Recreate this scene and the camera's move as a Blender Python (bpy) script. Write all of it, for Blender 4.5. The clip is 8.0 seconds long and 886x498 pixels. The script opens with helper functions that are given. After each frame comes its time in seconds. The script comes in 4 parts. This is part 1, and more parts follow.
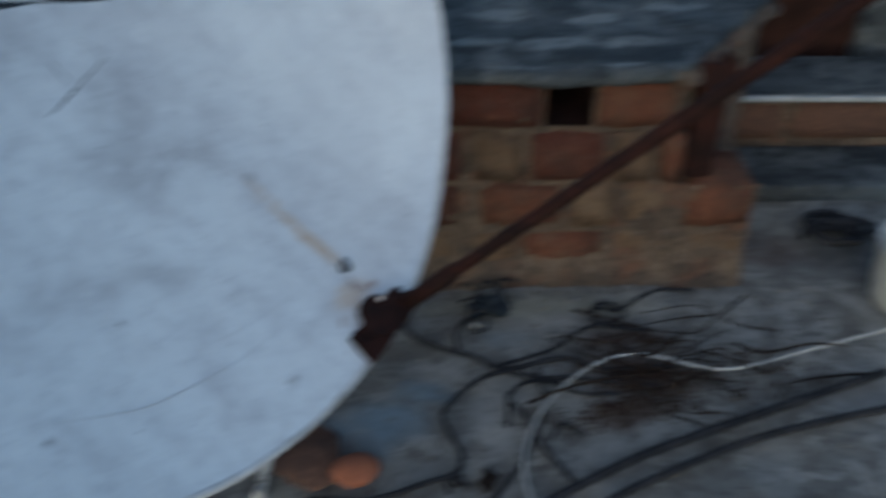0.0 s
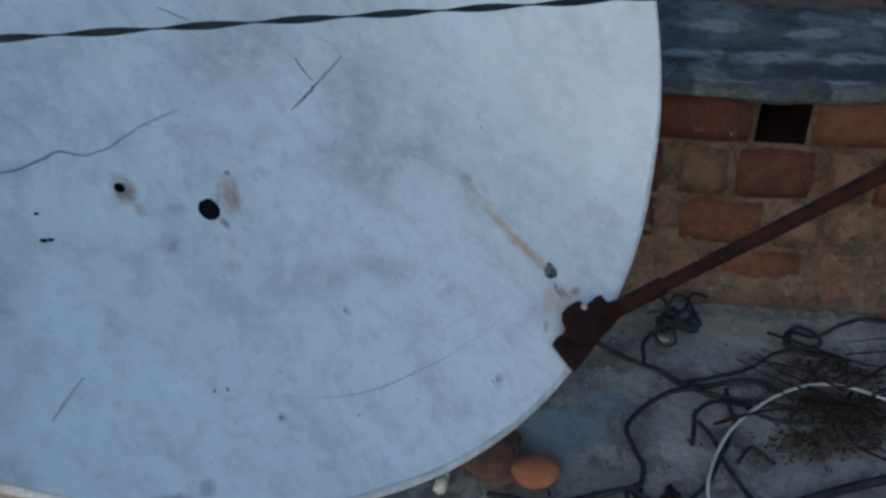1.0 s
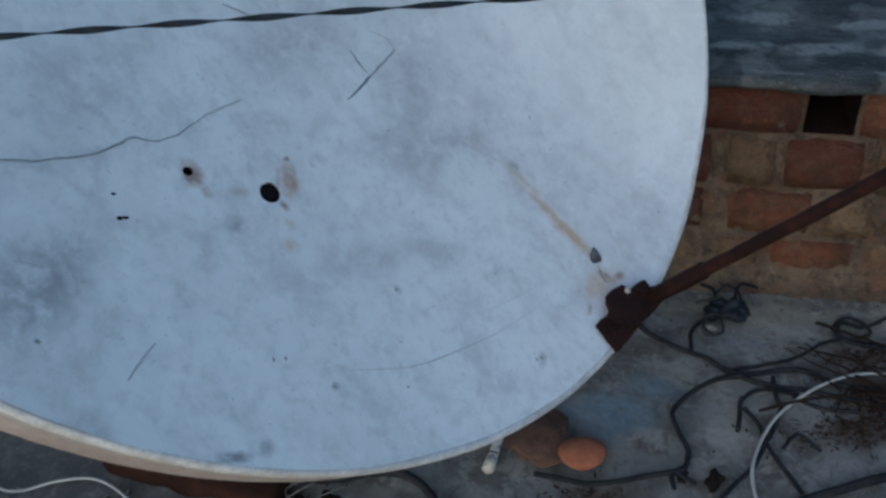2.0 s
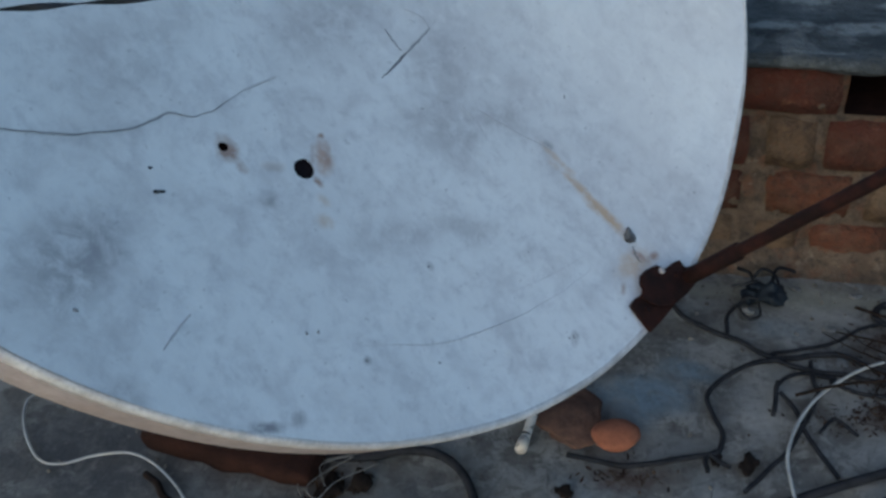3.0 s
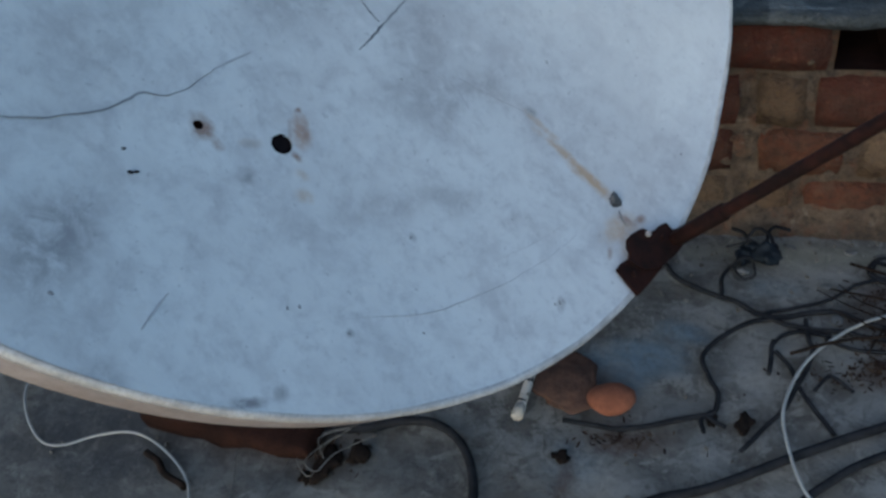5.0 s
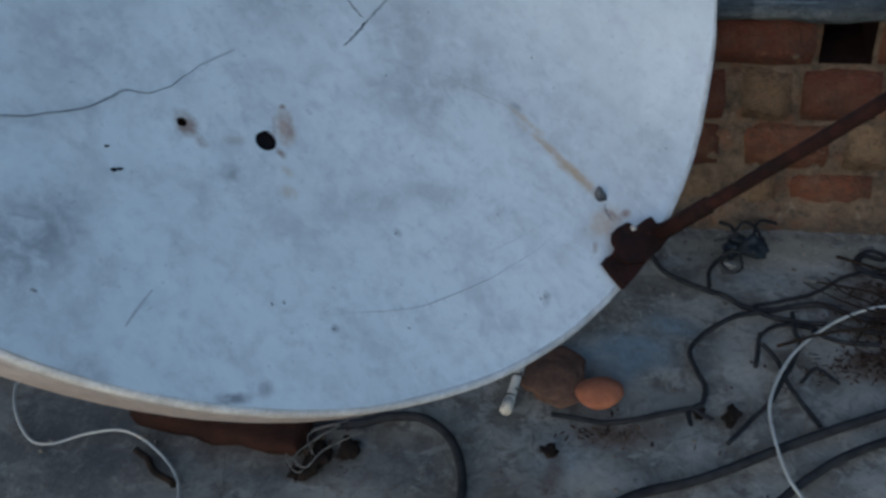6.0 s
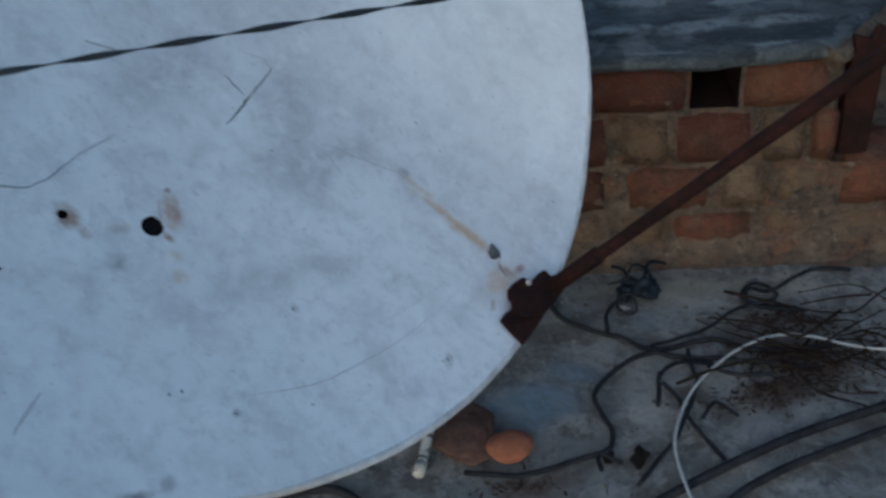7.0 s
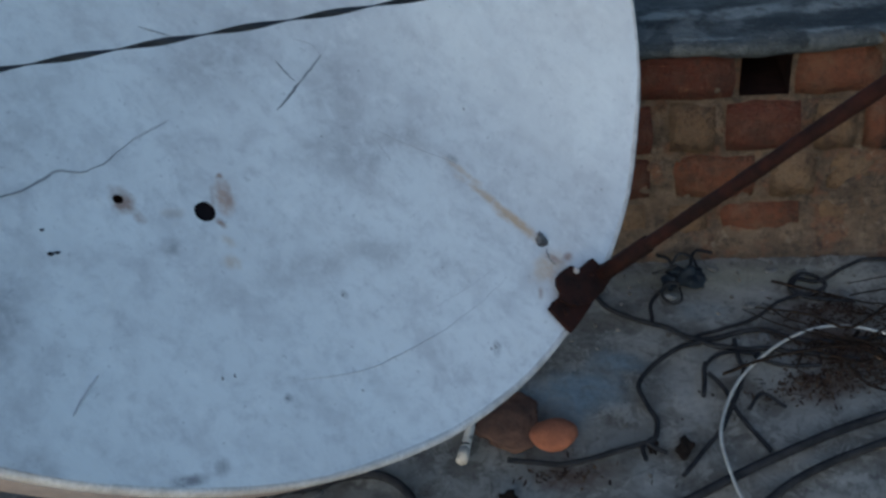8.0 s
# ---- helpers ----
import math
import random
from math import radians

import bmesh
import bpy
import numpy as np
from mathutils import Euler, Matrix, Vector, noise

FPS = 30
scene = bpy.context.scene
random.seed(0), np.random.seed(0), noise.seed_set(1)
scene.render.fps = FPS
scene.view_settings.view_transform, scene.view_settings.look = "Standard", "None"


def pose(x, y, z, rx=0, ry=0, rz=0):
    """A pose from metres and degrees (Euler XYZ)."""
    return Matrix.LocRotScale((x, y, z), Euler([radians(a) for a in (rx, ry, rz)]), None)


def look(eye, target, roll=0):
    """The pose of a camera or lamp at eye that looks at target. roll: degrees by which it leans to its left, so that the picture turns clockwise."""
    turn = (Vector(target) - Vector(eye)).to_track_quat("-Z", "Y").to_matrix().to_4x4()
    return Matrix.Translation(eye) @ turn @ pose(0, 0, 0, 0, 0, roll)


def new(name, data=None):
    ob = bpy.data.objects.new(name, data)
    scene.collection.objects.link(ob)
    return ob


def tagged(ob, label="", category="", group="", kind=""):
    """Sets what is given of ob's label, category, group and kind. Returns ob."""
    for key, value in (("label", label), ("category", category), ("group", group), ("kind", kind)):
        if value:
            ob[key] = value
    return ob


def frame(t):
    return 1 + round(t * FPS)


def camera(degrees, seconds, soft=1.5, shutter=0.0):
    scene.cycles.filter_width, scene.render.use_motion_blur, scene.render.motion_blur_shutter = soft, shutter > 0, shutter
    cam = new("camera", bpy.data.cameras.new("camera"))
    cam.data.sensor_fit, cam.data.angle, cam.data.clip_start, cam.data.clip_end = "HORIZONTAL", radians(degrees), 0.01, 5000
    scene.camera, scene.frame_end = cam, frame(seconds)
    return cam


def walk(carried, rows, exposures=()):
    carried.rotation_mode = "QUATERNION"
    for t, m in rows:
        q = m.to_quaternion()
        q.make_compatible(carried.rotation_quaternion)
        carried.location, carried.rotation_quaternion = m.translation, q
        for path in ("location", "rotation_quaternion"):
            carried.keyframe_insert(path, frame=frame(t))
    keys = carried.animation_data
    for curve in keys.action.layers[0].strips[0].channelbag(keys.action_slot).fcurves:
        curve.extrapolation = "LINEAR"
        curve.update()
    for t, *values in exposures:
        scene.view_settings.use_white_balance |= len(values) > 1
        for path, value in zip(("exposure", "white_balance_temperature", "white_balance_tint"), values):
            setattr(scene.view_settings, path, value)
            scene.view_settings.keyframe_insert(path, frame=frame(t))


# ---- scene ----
cam = camera(50.0, 8.0, soft=2.8, shutter=0.5)
PATH = [
    (0, (0.151, 0.15, 0.891), (0.235, 1.749, -0.307), 1.4),
    (0.1, (0.144, 0.153, 0.886), (0.097, 1.737, -0.335), -0.2),
    (0.2, (0.135, 0.139, 0.891), (0.041, 1.710, -0.344), -0.9),
    (0.5, (0.1082, 0.1482, 0.9002), (-0.0603, 1.7086, -0.3394), -1.08),
    (1, (0.1055, 0.1434, 0.9051), (-0.1449, 1.7197, -0.3001), -1.28),
    (1.5, (0.1161, 0.1177, 0.9211), (-0.1764, 1.6874, -0.2833), -2.56),
    (2, (0.1213, 0.1059, 0.9181), (-0.2490, 1.6593, -0.2859), -3.61),
    (2.2, (0.1235, 0.1036, 0.9175), (-0.2614, 1.6514, -0.2893), -3.90),
    (3.3, (0.1285, 0.1000, 0.9112), (-0.3299, 1.6108, -0.3165), -5.18),
    (3.5, (0.1333, 0.1028, 0.9114), (-0.3286, 1.6089, -0.3208), -5.26),
    (4, (0.143, 0.107, 0.911), (-0.319, 1.613, -0.321), -5.8),
    (4.5, (0.1476, 0.1040, 0.9112), (-0.2942, 1.6116, -0.3266), -6.18),
    (4.7, (0.1477, 0.1062, 0.9099), (-0.3061, 1.5911, -0.3507), -7.31),
    (5.8, (0.1518, 0.1011, 0.9106), (-0.3110, 1.5734, -0.3614), -7.50),
    (6, (0.1557, 0.1034, 0.9101), (-0.2887, 1.5802, -0.3633), -7.63),
    (6.5, (0.1593, 0.1143, 0.9065), (-0.2322, 1.6019, -0.3716), -7.17),
    (6.7, (0.166, 0.106, 0.908), (-0.228, 1.608, -0.353), -7.3),
    (6.8, (0.164, 0.104, 0.909), (-0.197, 1.630, -0.332), -6.7),
    (6.9, (0.163, 0.117, 0.912), (-0.087, 1.686, -0.303), -5.8),
    (7, (0.16, 0.11, 0.921), (-0.081, 1.686, -0.287), -7.1),
    (7.5, (0.151, 0.108, 0.928), (-0.157, 1.654, -0.303), -9.0),
    (8, (0.147, 0.111, 0.921), (-0.167, 1.663, -0.301), -8.3),
]
walk(cam, [(t, look(eye, target, roll)) for t, eye, target, roll in PATH], [(t, stops, kelvin, 3) for t, stops, kelvin in ((0.0, 0.28, 5540), (1.0, 0.28, 5530), (1.5, 0.36, 5550), (2.0, 0.38, 5590), (3.5, 0.38, 5640), (4.5, 0.37, 5590), (6.0, 0.30, 5560), (8.0, 0.29, 5550))])

# ---- world, light ----
world = bpy.data.worlds.new("dusk_sky")
scene.world = world
world.use_nodes = True
wn = world.node_tree
sky = wn.nodes.new("ShaderNodeTexSky")
sky.sky_type = "NISHITA"
sky.sun_disc = False
sky.sun_elevation, sky.sun_rotation = radians(16), radians(197)
wn.links.new(sky.outputs["Color"], wn.nodes["Background"].inputs["Color"])
wn.nodes["Background"].inputs["Strength"].default_value = 0.15
sun = new("sun", bpy.data.lights.new("sun", "SUN"))
sun.data.energy, sun.data.angle, sun.data.color = 0.46, radians(50), (1.0, 0.87, 0.75)
sun.matrix_world = look((-0.29 * 5, -0.95 * 5, 5.0), (0, 0, 0))

# ---- materials ----


class Nodes:
    """A material's node tree with short ways to add to it."""

    def __init__(self, name, rough=0.8, metal=0.0):
        self.mat = bpy.data.materials.new(name)
        self.mat.use_nodes = True
        self.t = self.mat.node_tree
        self.bsdf = self.t.nodes["Principled BSDF"]
        self.bsdf.inputs["Roughness"].default_value = rough
        self.bsdf.inputs["Metallic"].default_value = metal
        self.co = self.t.nodes.new("ShaderNodeTexCoord").outputs["Object"]

    def put(self, socket, value):
        if isinstance(value, bpy.types.NodeSocket):
            self.t.links.new(value, socket)
        else:
            socket.default_value = value

    def noise(self, scale, detail=5.0, rough=0.6, stretch=None, distort=0.0, seed=0.0):
        n = self.t.nodes.new("ShaderNodeTexNoise")
        n.inputs["Scale"].default_value = scale
        n.inputs["Detail"].default_value = detail
        n.inputs["Roughness"].default_value = rough
        n.inputs["Distortion"].default_value = distort
        m = self.t.nodes.new("ShaderNodeMapping")
        m.inputs["Location"].default_value = (seed, seed * 0.7, seed * 1.3)
        m.inputs["Scale"].default_value = stretch or (1, 1, 1)
        self.t.links.new(self.co, m.inputs["Vector"])
        self.t.links.new(m.outputs["Vector"], n.inputs["Vector"])
        return n.outputs["Fac"]

    def cells(self, scale, feature="DISTANCE_TO_EDGE"):
        n = self.t.nodes.new("ShaderNodeTexVoronoi")
        n.feature = feature
        n.inputs["Scale"].default_value = scale
        self.t.links.new(self.co, n.inputs["Vector"])
        return n.outputs["Distance"]

    def step(self, value, lo, hi, a=0.0, b=1.0):
        n = self.t.nodes.new("ShaderNodeMapRange")
        n.interpolation_type = "SMOOTHSTEP"
        self.put(n.inputs["Value"], value)
        for k, q in (("From Min", lo), ("From Max", hi), ("To Min", a), ("To Max", b)):
            n.inputs[k].default_value = q
        return n.outputs["Result"]

    def math(self, op, a, b=0.0):
        n = self.t.nodes.new("ShaderNodeMath")
        n.operation = op
        self.put(n.inputs[0], a)
        self.put(n.inputs[1], b)
        return n.outputs[0]

    def mix(self, fac, a, b, mode="MIX"):
        n = self.t.nodes.new("ShaderNodeMix")
        n.data_type, n.blend_type = "RGBA", mode
        self.put(n.inputs[0], fac)
        self.put(n.inputs[6], a if isinstance(a, bpy.types.NodeSocket) else (*a, 1))
        self.put(n.inputs[7], b if isinstance(b, bpy.types.NodeSocket) else (*b, 1))
        return n.outputs[2]

    def spot(self, x, y, rx, ry, turn=0.0, warp=0.35, soft=0.15):
        """1 inside a ragged ellipse on the object's own xy plane, 0 outside."""
        m = self.t.nodes.new("ShaderNodeMapping")
        m.vector_type = "TEXTURE"
        m.inputs["Location"].default_value = (x, y, 0)
        m.inputs["Rotation"].default_value = (0, 0, radians(turn))
        m.inputs["Scale"].default_value = (rx, ry, 1000)
        self.t.links.new(self.co, m.inputs["Vector"])
        n = self.t.nodes.new("ShaderNodeVectorMath")
        n.operation = "LENGTH"
        self.t.links.new(m.outputs["Vector"], n.inputs[0])
        r = self.math("ADD", n.outputs["Value"], self.math("MULTIPLY", self.math("SUBTRACT", self.noise(0.5 / min(rx, ry), 4, seed=x * 40), 0.5), warp * 2))
        return self.step(r, soft, 1.0, 1.0, 0.0)

    def random(self):
        return self.t.nodes.new("ShaderNodeObjectInfo").outputs["Random"]

    def done(self, colour, bump=None, strength=0.3, distance=0.003, rough=None):
        self.put(self.bsdf.inputs["Base Color"], colour)
        if rough is not None:
            self.put(self.bsdf.inputs["Roughness"], rough)
        if bump is not None:
            b = self.t.nodes.new("ShaderNodeBump")
            b.inputs["Strength"].default_value = strength
            b.inputs["Distance"].default_value = distance
            self.put(b.inputs["Height"], bump)
            self.t.links.new(b.outputs["Normal"], self.bsdf.inputs["Normal"])
        return self.mat


def plain(name, a, b, scale, rough=0.8, metal=0.0, bump=0.3, distance=0.002, stretch=None):
    n = Nodes(name, rough, metal)
    big, fine = n.noise(scale, 6, stretch=stretch), n.noise(scale * 9, 3, seed=3, stretch=stretch)
    col = n.mix(n.step(big, 0.3, 0.7), a, b)
    col = n.mix(n.step(fine, 0.35, 0.75, 0.0, 0.35), col, tuple(c * 0.55 for c in a))
    return n.done(col, n.math("ADD", big, n.math("MULTIPLY", fine, 0.4)), bump, distance)


def dish_paint():
    n = Nodes("weathered_white_paint", 0.62)
    clean, grey = (0.68, 0.69, 0.70), (0.50, 0.50, 0.52)
    col = n.mix(n.step(n.noise(3.2, 6, 0.62), 0.40, 0.66, 0.0, 0.6), clean, grey)
    # blotches of dirt at the size of a thumb, and finer ones inside them
    col = n.mix(n.step(n.noise(20, 7, 0.68, seed=5, distort=0.4), 0.42, 0.70, 0.0, 0.50), col, (0.41, 0.405, 0.43))
    col = n.mix(n.step(n.noise(62, 6, 0.72, seed=15, distort=0.3), 0.46, 0.72, 0.0, 0.40), col, (0.36, 0.36, 0.39))
    col = n.mix(n.step(n.noise(44, 5, 0.65, seed=33), 0.54, 0.72, 0.0, 0.45), col, (0.76, 0.76, 0.76))
    col = n.mix(n.step(n.noise(11, 7, 0.65, stretch=(1, 0.3, 1), seed=9), 0.5, 0.74, 0.0, 0.22), col, (0.38, 0.37, 0.39))
    patchy = n.step(n.noise(40, 8, 0.75, distort=0.5, seed=41), 0.34, 0.62, 0.2, 1.0)
    # grime rubbed across the middle, and a darker damp patch
    for x, y, rx, ry, turn, amount in (
        (-0.055, -0.315, 0.10, 0.055, -35, 0.42), (-0.13, -0.39, 0.07, 0.03, -30, 0.36), (0.01, -0.335, 0.05, 0.03, -60, 0.36),
        (-0.44, -0.212, 0.08, 0.045, 10, 0.62), (-0.28, -0.262, 0.016, 0.011, 0, 0.60), (-0.10, -0.17, 0.10, 0.05, 0, 0.40),
        (-0.02, -0.26, 0.05, 0.07, -50, 0.30), (-0.20, -0.345, 0.12, 0.02, -20, 0.20), (-0.424, -0.370, 0.022, 0.006, -40, 0.85),
        (-0.397, -0.385, 0.010, 0.008, 0, 0.65), (-0.49, -0.30, 0.03, 0.02, 0, 0.4), (-0.29, -0.12, 0.13, 0.05, 15, 0.30),
        (-0.125, -0.517, 0.012, 0.006, 20, 0.8), (-0.192, -0.385, 0.006, 0.006, 0, 0.6), (-0.255, -0.245, 0.012, 0.006, -30, 0.35), (0.03, -0.385, 0.012, 0.010, 0, 0.75),
        (-0.314, -0.397, 0.006, 0.005, 0, 0.6)):
        col = n.mix(n.math("MULTIPLY", n.math("MULTIPLY", n.spot(x, y, rx, ry, turn, 0.5), amount * 1.25), patchy), col, (0.235, 0.23, 0.25))
    # a lighter, faintly streaked stretch beside the rim
    col = n.mix(n.math("MULTIPLY", n.math("MULTIPLY", n.spot(0.31, -0.34, 0.21, 0.30, -12, 0.20, 0.66), 0.62), n.step(n.noise(13, 7, 0.65, stretch=(1, 0.3, 1), seed=51), 0.30, 0.62, 1.0, 0.45)), col, (0.80, 0.80, 0.79))
    # rust that ran from the bolt holes
    mottle = n.step(n.noise(150, 6, 0.7, seed=81), 0.34, 0.56, 0.55, 1.0)
    pale, dark = (0.47, 0.34, 0.23), (0.30, 0.21, 0.175)
    for x, y, rx, ry, turn, amount, tone in (
        (0.022, -0.470, 0.0105, 0.042, 1, 0.95, pale), (0.023, -0.435, 0.008, 0.055, 5, 0.75, pale), (0.028, -0.400, 0.006, 0.030, 6, 0.5, pale), (0.0, -0.520, 0.045, 0.018, -8, 0.65, pale),
        (0.016, -0.520, 0.007, 0.012, 20, 0.9, dark), (0.030, -0.530, 0.012, 0.006, -15, 0.9, dark), (-0.035, -0.527, 0.012, 0.005, 20, 0.7, dark),
        (-0.283, -0.2150, 0.0140, 0.0145, 0, 1.0, dark), (-0.281, -0.228, 0.0065, 0.0105, 0, 0.6, dark), (-0.279, -0.206, 0.011, 0.009, 0, 0.4, dark),
        (-0.204, -0.261, 0.0240, 0.0130, 41, 0.95, (0.42, 0.31, 0.26)), (-0.198, -0.2625, 0.018, 0.0045, 41, 0.5, dark), (-0.190, -0.247, 0.0055, 0.0048, 0, 1.0, dark),
        (-0.2265, -0.2745, 0.0045, 0.0085, 10, 1.0, dark), (-0.212, -0.255, 0.017, 0.003, 41, 0.4, dark), (-0.235, -0.289, 0.008, 0.010, 10, 0.35, pale), (-0.25, -0.302, 0.012, 0.010, 10, 0.45, pale),
        (-0.255, -0.243, 0.016, 0.007, -30, 0.18, pale)):
        col = n.mix(n.math("MULTIPLY", n.spot(x, y, rx, ry, turn, 0.8, 0.10), n.math("MULTIPLY", mottle, amount * 1.15)), col, tone)
    col = n.mix(n.step(n.noise(150, 2, 0.5, seed=2), 0.68, 0.76, 0.0, 0.35), col, (0.26, 0.26, 0.28))
    return n.done(col, n.math("ADD", n.noise(60, 5), n.noise(240, 3)), 0.10, 0.001, n.step(n.noise(12, 4), 0.3, 0.7, 0.5, 0.75))


def cement(name="floor_cement"):
    n = Nodes(name, 0.9)
    col = n.mix(n.step(n.noise(4, 7, 0.65), 0.38, 0.62), (0.130, 0.124, 0.112), (0.225, 0.217, 0.198))
    col = n.mix(n.step(n.noise(13, 8, 0.66, seed=4, distort=0.6), 0.47, 0.58, 0.0, 0.62), col, (0.076, 0.068, 0.058))
    col = n.mix(n.step(n.noise(28, 7, 0.7, seed=14, distort=0.8), 0.49, 0.57, 0.0, 0.55), col, (0.075, 0.070, 0.064))
    col = n.mix(n.step(n.noise(21, 7, 0.7, seed=44, distort=0.8), 0.52, 0.59, 0.0, 0.60), col, (0.270, 0.262, 0.240))
    col = n.mix(n.step(n.noise(70, 5, 0.7, seed=64), 0.53, 0.63, 0.0, 0.6), col, (0.058, 0.053, 0.048))
    # chipped screed: lighter patches with ragged outlines
    col = n.mix(n.step(n.noise(8, 6, 0.6, seed=12, distort=0.6), 0.54, 0.60, 0.0, 0.5), col, (0.205, 0.202, 0.188))
    # spot tones; the last is a lighter green-grey at the wall's foot
    blue, pale, brown, greenish = (0.165, 0.225, 0.27), (0.27, 0.262, 0.245), (0.070, 0.044, 0.034), (0.235, 0.230, 0.185)
    # near-black tone: paints the shade below the dish, darkens floor past the wall
    shade_and_dark = (0.052, 0.052, 0.054)
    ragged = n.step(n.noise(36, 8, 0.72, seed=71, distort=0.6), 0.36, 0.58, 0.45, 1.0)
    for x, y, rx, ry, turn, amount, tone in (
        (-0.52, 0.76, 0.36, 0.18, 0, 1.0, shade_and_dark), (-0.10, 0.74, 0.22, 0.09, 0, 0.5, shade_and_dark), (0.90, 1.33, 0.26, 0.13, 0, 0.9, shade_and_dark), (0.95, 1.10, 0.15, 0.08, 0, 0.5, shade_and_dark),
        (0.13, 0.975, 0.12, 0.055, 15, 0.75, blue), (0.18, 1.03, 0.06, 0.03, 0, 0.65, blue), (0.06, 0.80, 0.06, 0.05, 0, 0.4, blue), (0.30, 1.13, 0.06, 0.03, 0, 0.3, blue),
        (0.262, 0.965, 0.055, 0.075, 10, 0.70, pale), (0.11, 0.765, 0.07, 0.045, 0, 0.40, pale), (0.36, 0.855, 0.09, 0.022, 25, 0.45, pale), (0.19, 1.07, 0.05, 0.03, 0, 0.45, pale),
        (0.31, 1.017, 0.022, 0.018, 0, 0.8, pale), (0.337, 0.961, 0.022, 0.018, 0, 0.7, pale), (0.36, 1.17, 0.10, 0.035, 0, 0.5, pale), (0.74, 1.0, 0.12, 0.05, 15, 0.4, pale), (0.20, 0.825, 0.06, 0.03, 10, 0.35, pale),
        (0.36, 1.205, 0.22, 0.045, 0, 0.75, greenish), (0.20, 1.20, 0.06, 0.03, 0, 0.5, greenish),
        (0.11, 0.838, 0.07, 0.028, 10, 0.95, brown), (0.05, 0.92, 0.08, 0.05, 0, 0.6, brown), (-0.30, 0.78, 0.16, 0.05, 0, 0.6, brown), (0.46, 1.06, 0.13, 0.09, 0, 0.95, brown), (0.44, 0.99, 0.10, 0.035, 12, 0.8, brown),
        (0.45, 1.13, 0.09, 0.04, 0, 0.7, brown), (0.72, 1.33, 0.10, 0.07, 0, 0.7, brown), (0.05, 0.77, 0.02, 0.06, 0, 0.7, brown)):
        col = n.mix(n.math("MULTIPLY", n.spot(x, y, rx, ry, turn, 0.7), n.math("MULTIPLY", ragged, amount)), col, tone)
    crack = n.step(n.math("ADD", n.cells(5.5), n.math("MULTIPLY", n.noise(9, 6, 0.7, seed=31), 0.02)), 0.008, 0.016, 0.35, 0.0)
    col = n.mix(crack, col, (0.03, 0.03, 0.032))
    return n.done(col, n.math("ADD", n.noise(22, 8, 0.62), n.math("MULTIPLY", n.noise(120, 5, 0.7), 0.4)), 0.5, 0.007)


def brick_clay(name, a, b, worn):
    n = Nodes(name, 0.95)
    n.bsdf.inputs["Specular IOR Level"].default_value = 0.2
    n.co = n.t.nodes.new("ShaderNodeNewGeometry").outputs["Position"]
    col = n.mix(n.random(), a, b)
    col = n.mix(n.step(n.noise(26, 8, 0.7, distort=0.5), 0.42, 0.70, 0.0, worn), col, (0.118, 0.088, 0.062))
    col = n.mix(n.step(n.noise(15, 7, 0.65, seed=6), 0.46, 0.70, 0.0, 0.75), col, (0.040, 0.024, 0.019))
    col = n.mix(n.step(n.noise(85, 6, 0.7, seed=16), 0.46, 0.72, 0.0, 0.65), col, (0.045, 0.030, 0.023))
    col = n.mix(n.step(n.noise(48, 6, 0.7, seed=26), 0.58, 0.74, 0.0, 0.5), col, (0.20, 0.10, 0.055))
    return n.done(col, n.math("ADD", n.noise(45, 8, 0.7), n.noise(170, 4)), 0.9, 0.007)


def coping_cement():
    n = Nodes("lichened_cement", 0.92)
    n.bsdf.inputs["Specular IOR Level"].default_value = 0.2
    col = n.mix(n.step(n.noise(9, 8, 0.7, stretch=(0.6, 1.4, 1)), 0.38, 0.62), (0.026, 0.032, 0.038), (0.082, 0.092, 0.098))
    pale = n.math("MULTIPLY", n.step(n.noise(11, 5, 0.6, stretch=(0.8, 0.75, 1), seed=7, distort=0.3), 0.51, 0.57), n.step(n.noise(40, 6, 0.7, seed=17), 0.34, 0.55, 0.45, 0.95))
    col = n.mix(n.math("MULTIPLY", pale, 0.35), col, (0.21, 0.225, 0.23))
    # worn bare patches along the top
    bare = n.step(n.noise(40, 7, 0.7, seed=29, distort=0.5), 0.36, 0.52, 0.3, 1.0)
    for x, y, rx, ry in ((0.250, 1.328, 0.050, 0.022), (0.350, 1.332, 0.066, 0.024), (0.296, 1.422, 0.060, 0.022), (0.471, 1.337, 0.058, 0.022), (0.541, 1.453, 0.070, 0.020), (0.420, 1.410, 0.05, 0.018), (0.160, 1.335, 0.05, 0.02), (0.440, 1.268, 0.035, 0.008), (0.300, 1.262, 0.05, 0.006)):
        col = n.mix(n.math("MULTIPLY", n.spot(x, y, rx, ry, 4, 0.7, 0.45), n.math("MULTIPLY", bare, 0.85)), col, (0.20, 0.215, 0.22))
    col = n.mix(n.step(n.noise(38, 8, 0.7, seed=3), 0.50, 0.66, 0.0, 0.6), col, (0.020, 0.022, 0.025))
    col = n.mix(n.step(n.noise(120, 5, 0.6, seed=23), 0.60, 0.70, 0.0, 0.6), col, (0.15, 0.155, 0.15))
    return n.done(col, n.math("ADD", n.noise(30, 8, 0.7), n.noise(120, 4)), 0.9, 0.009)


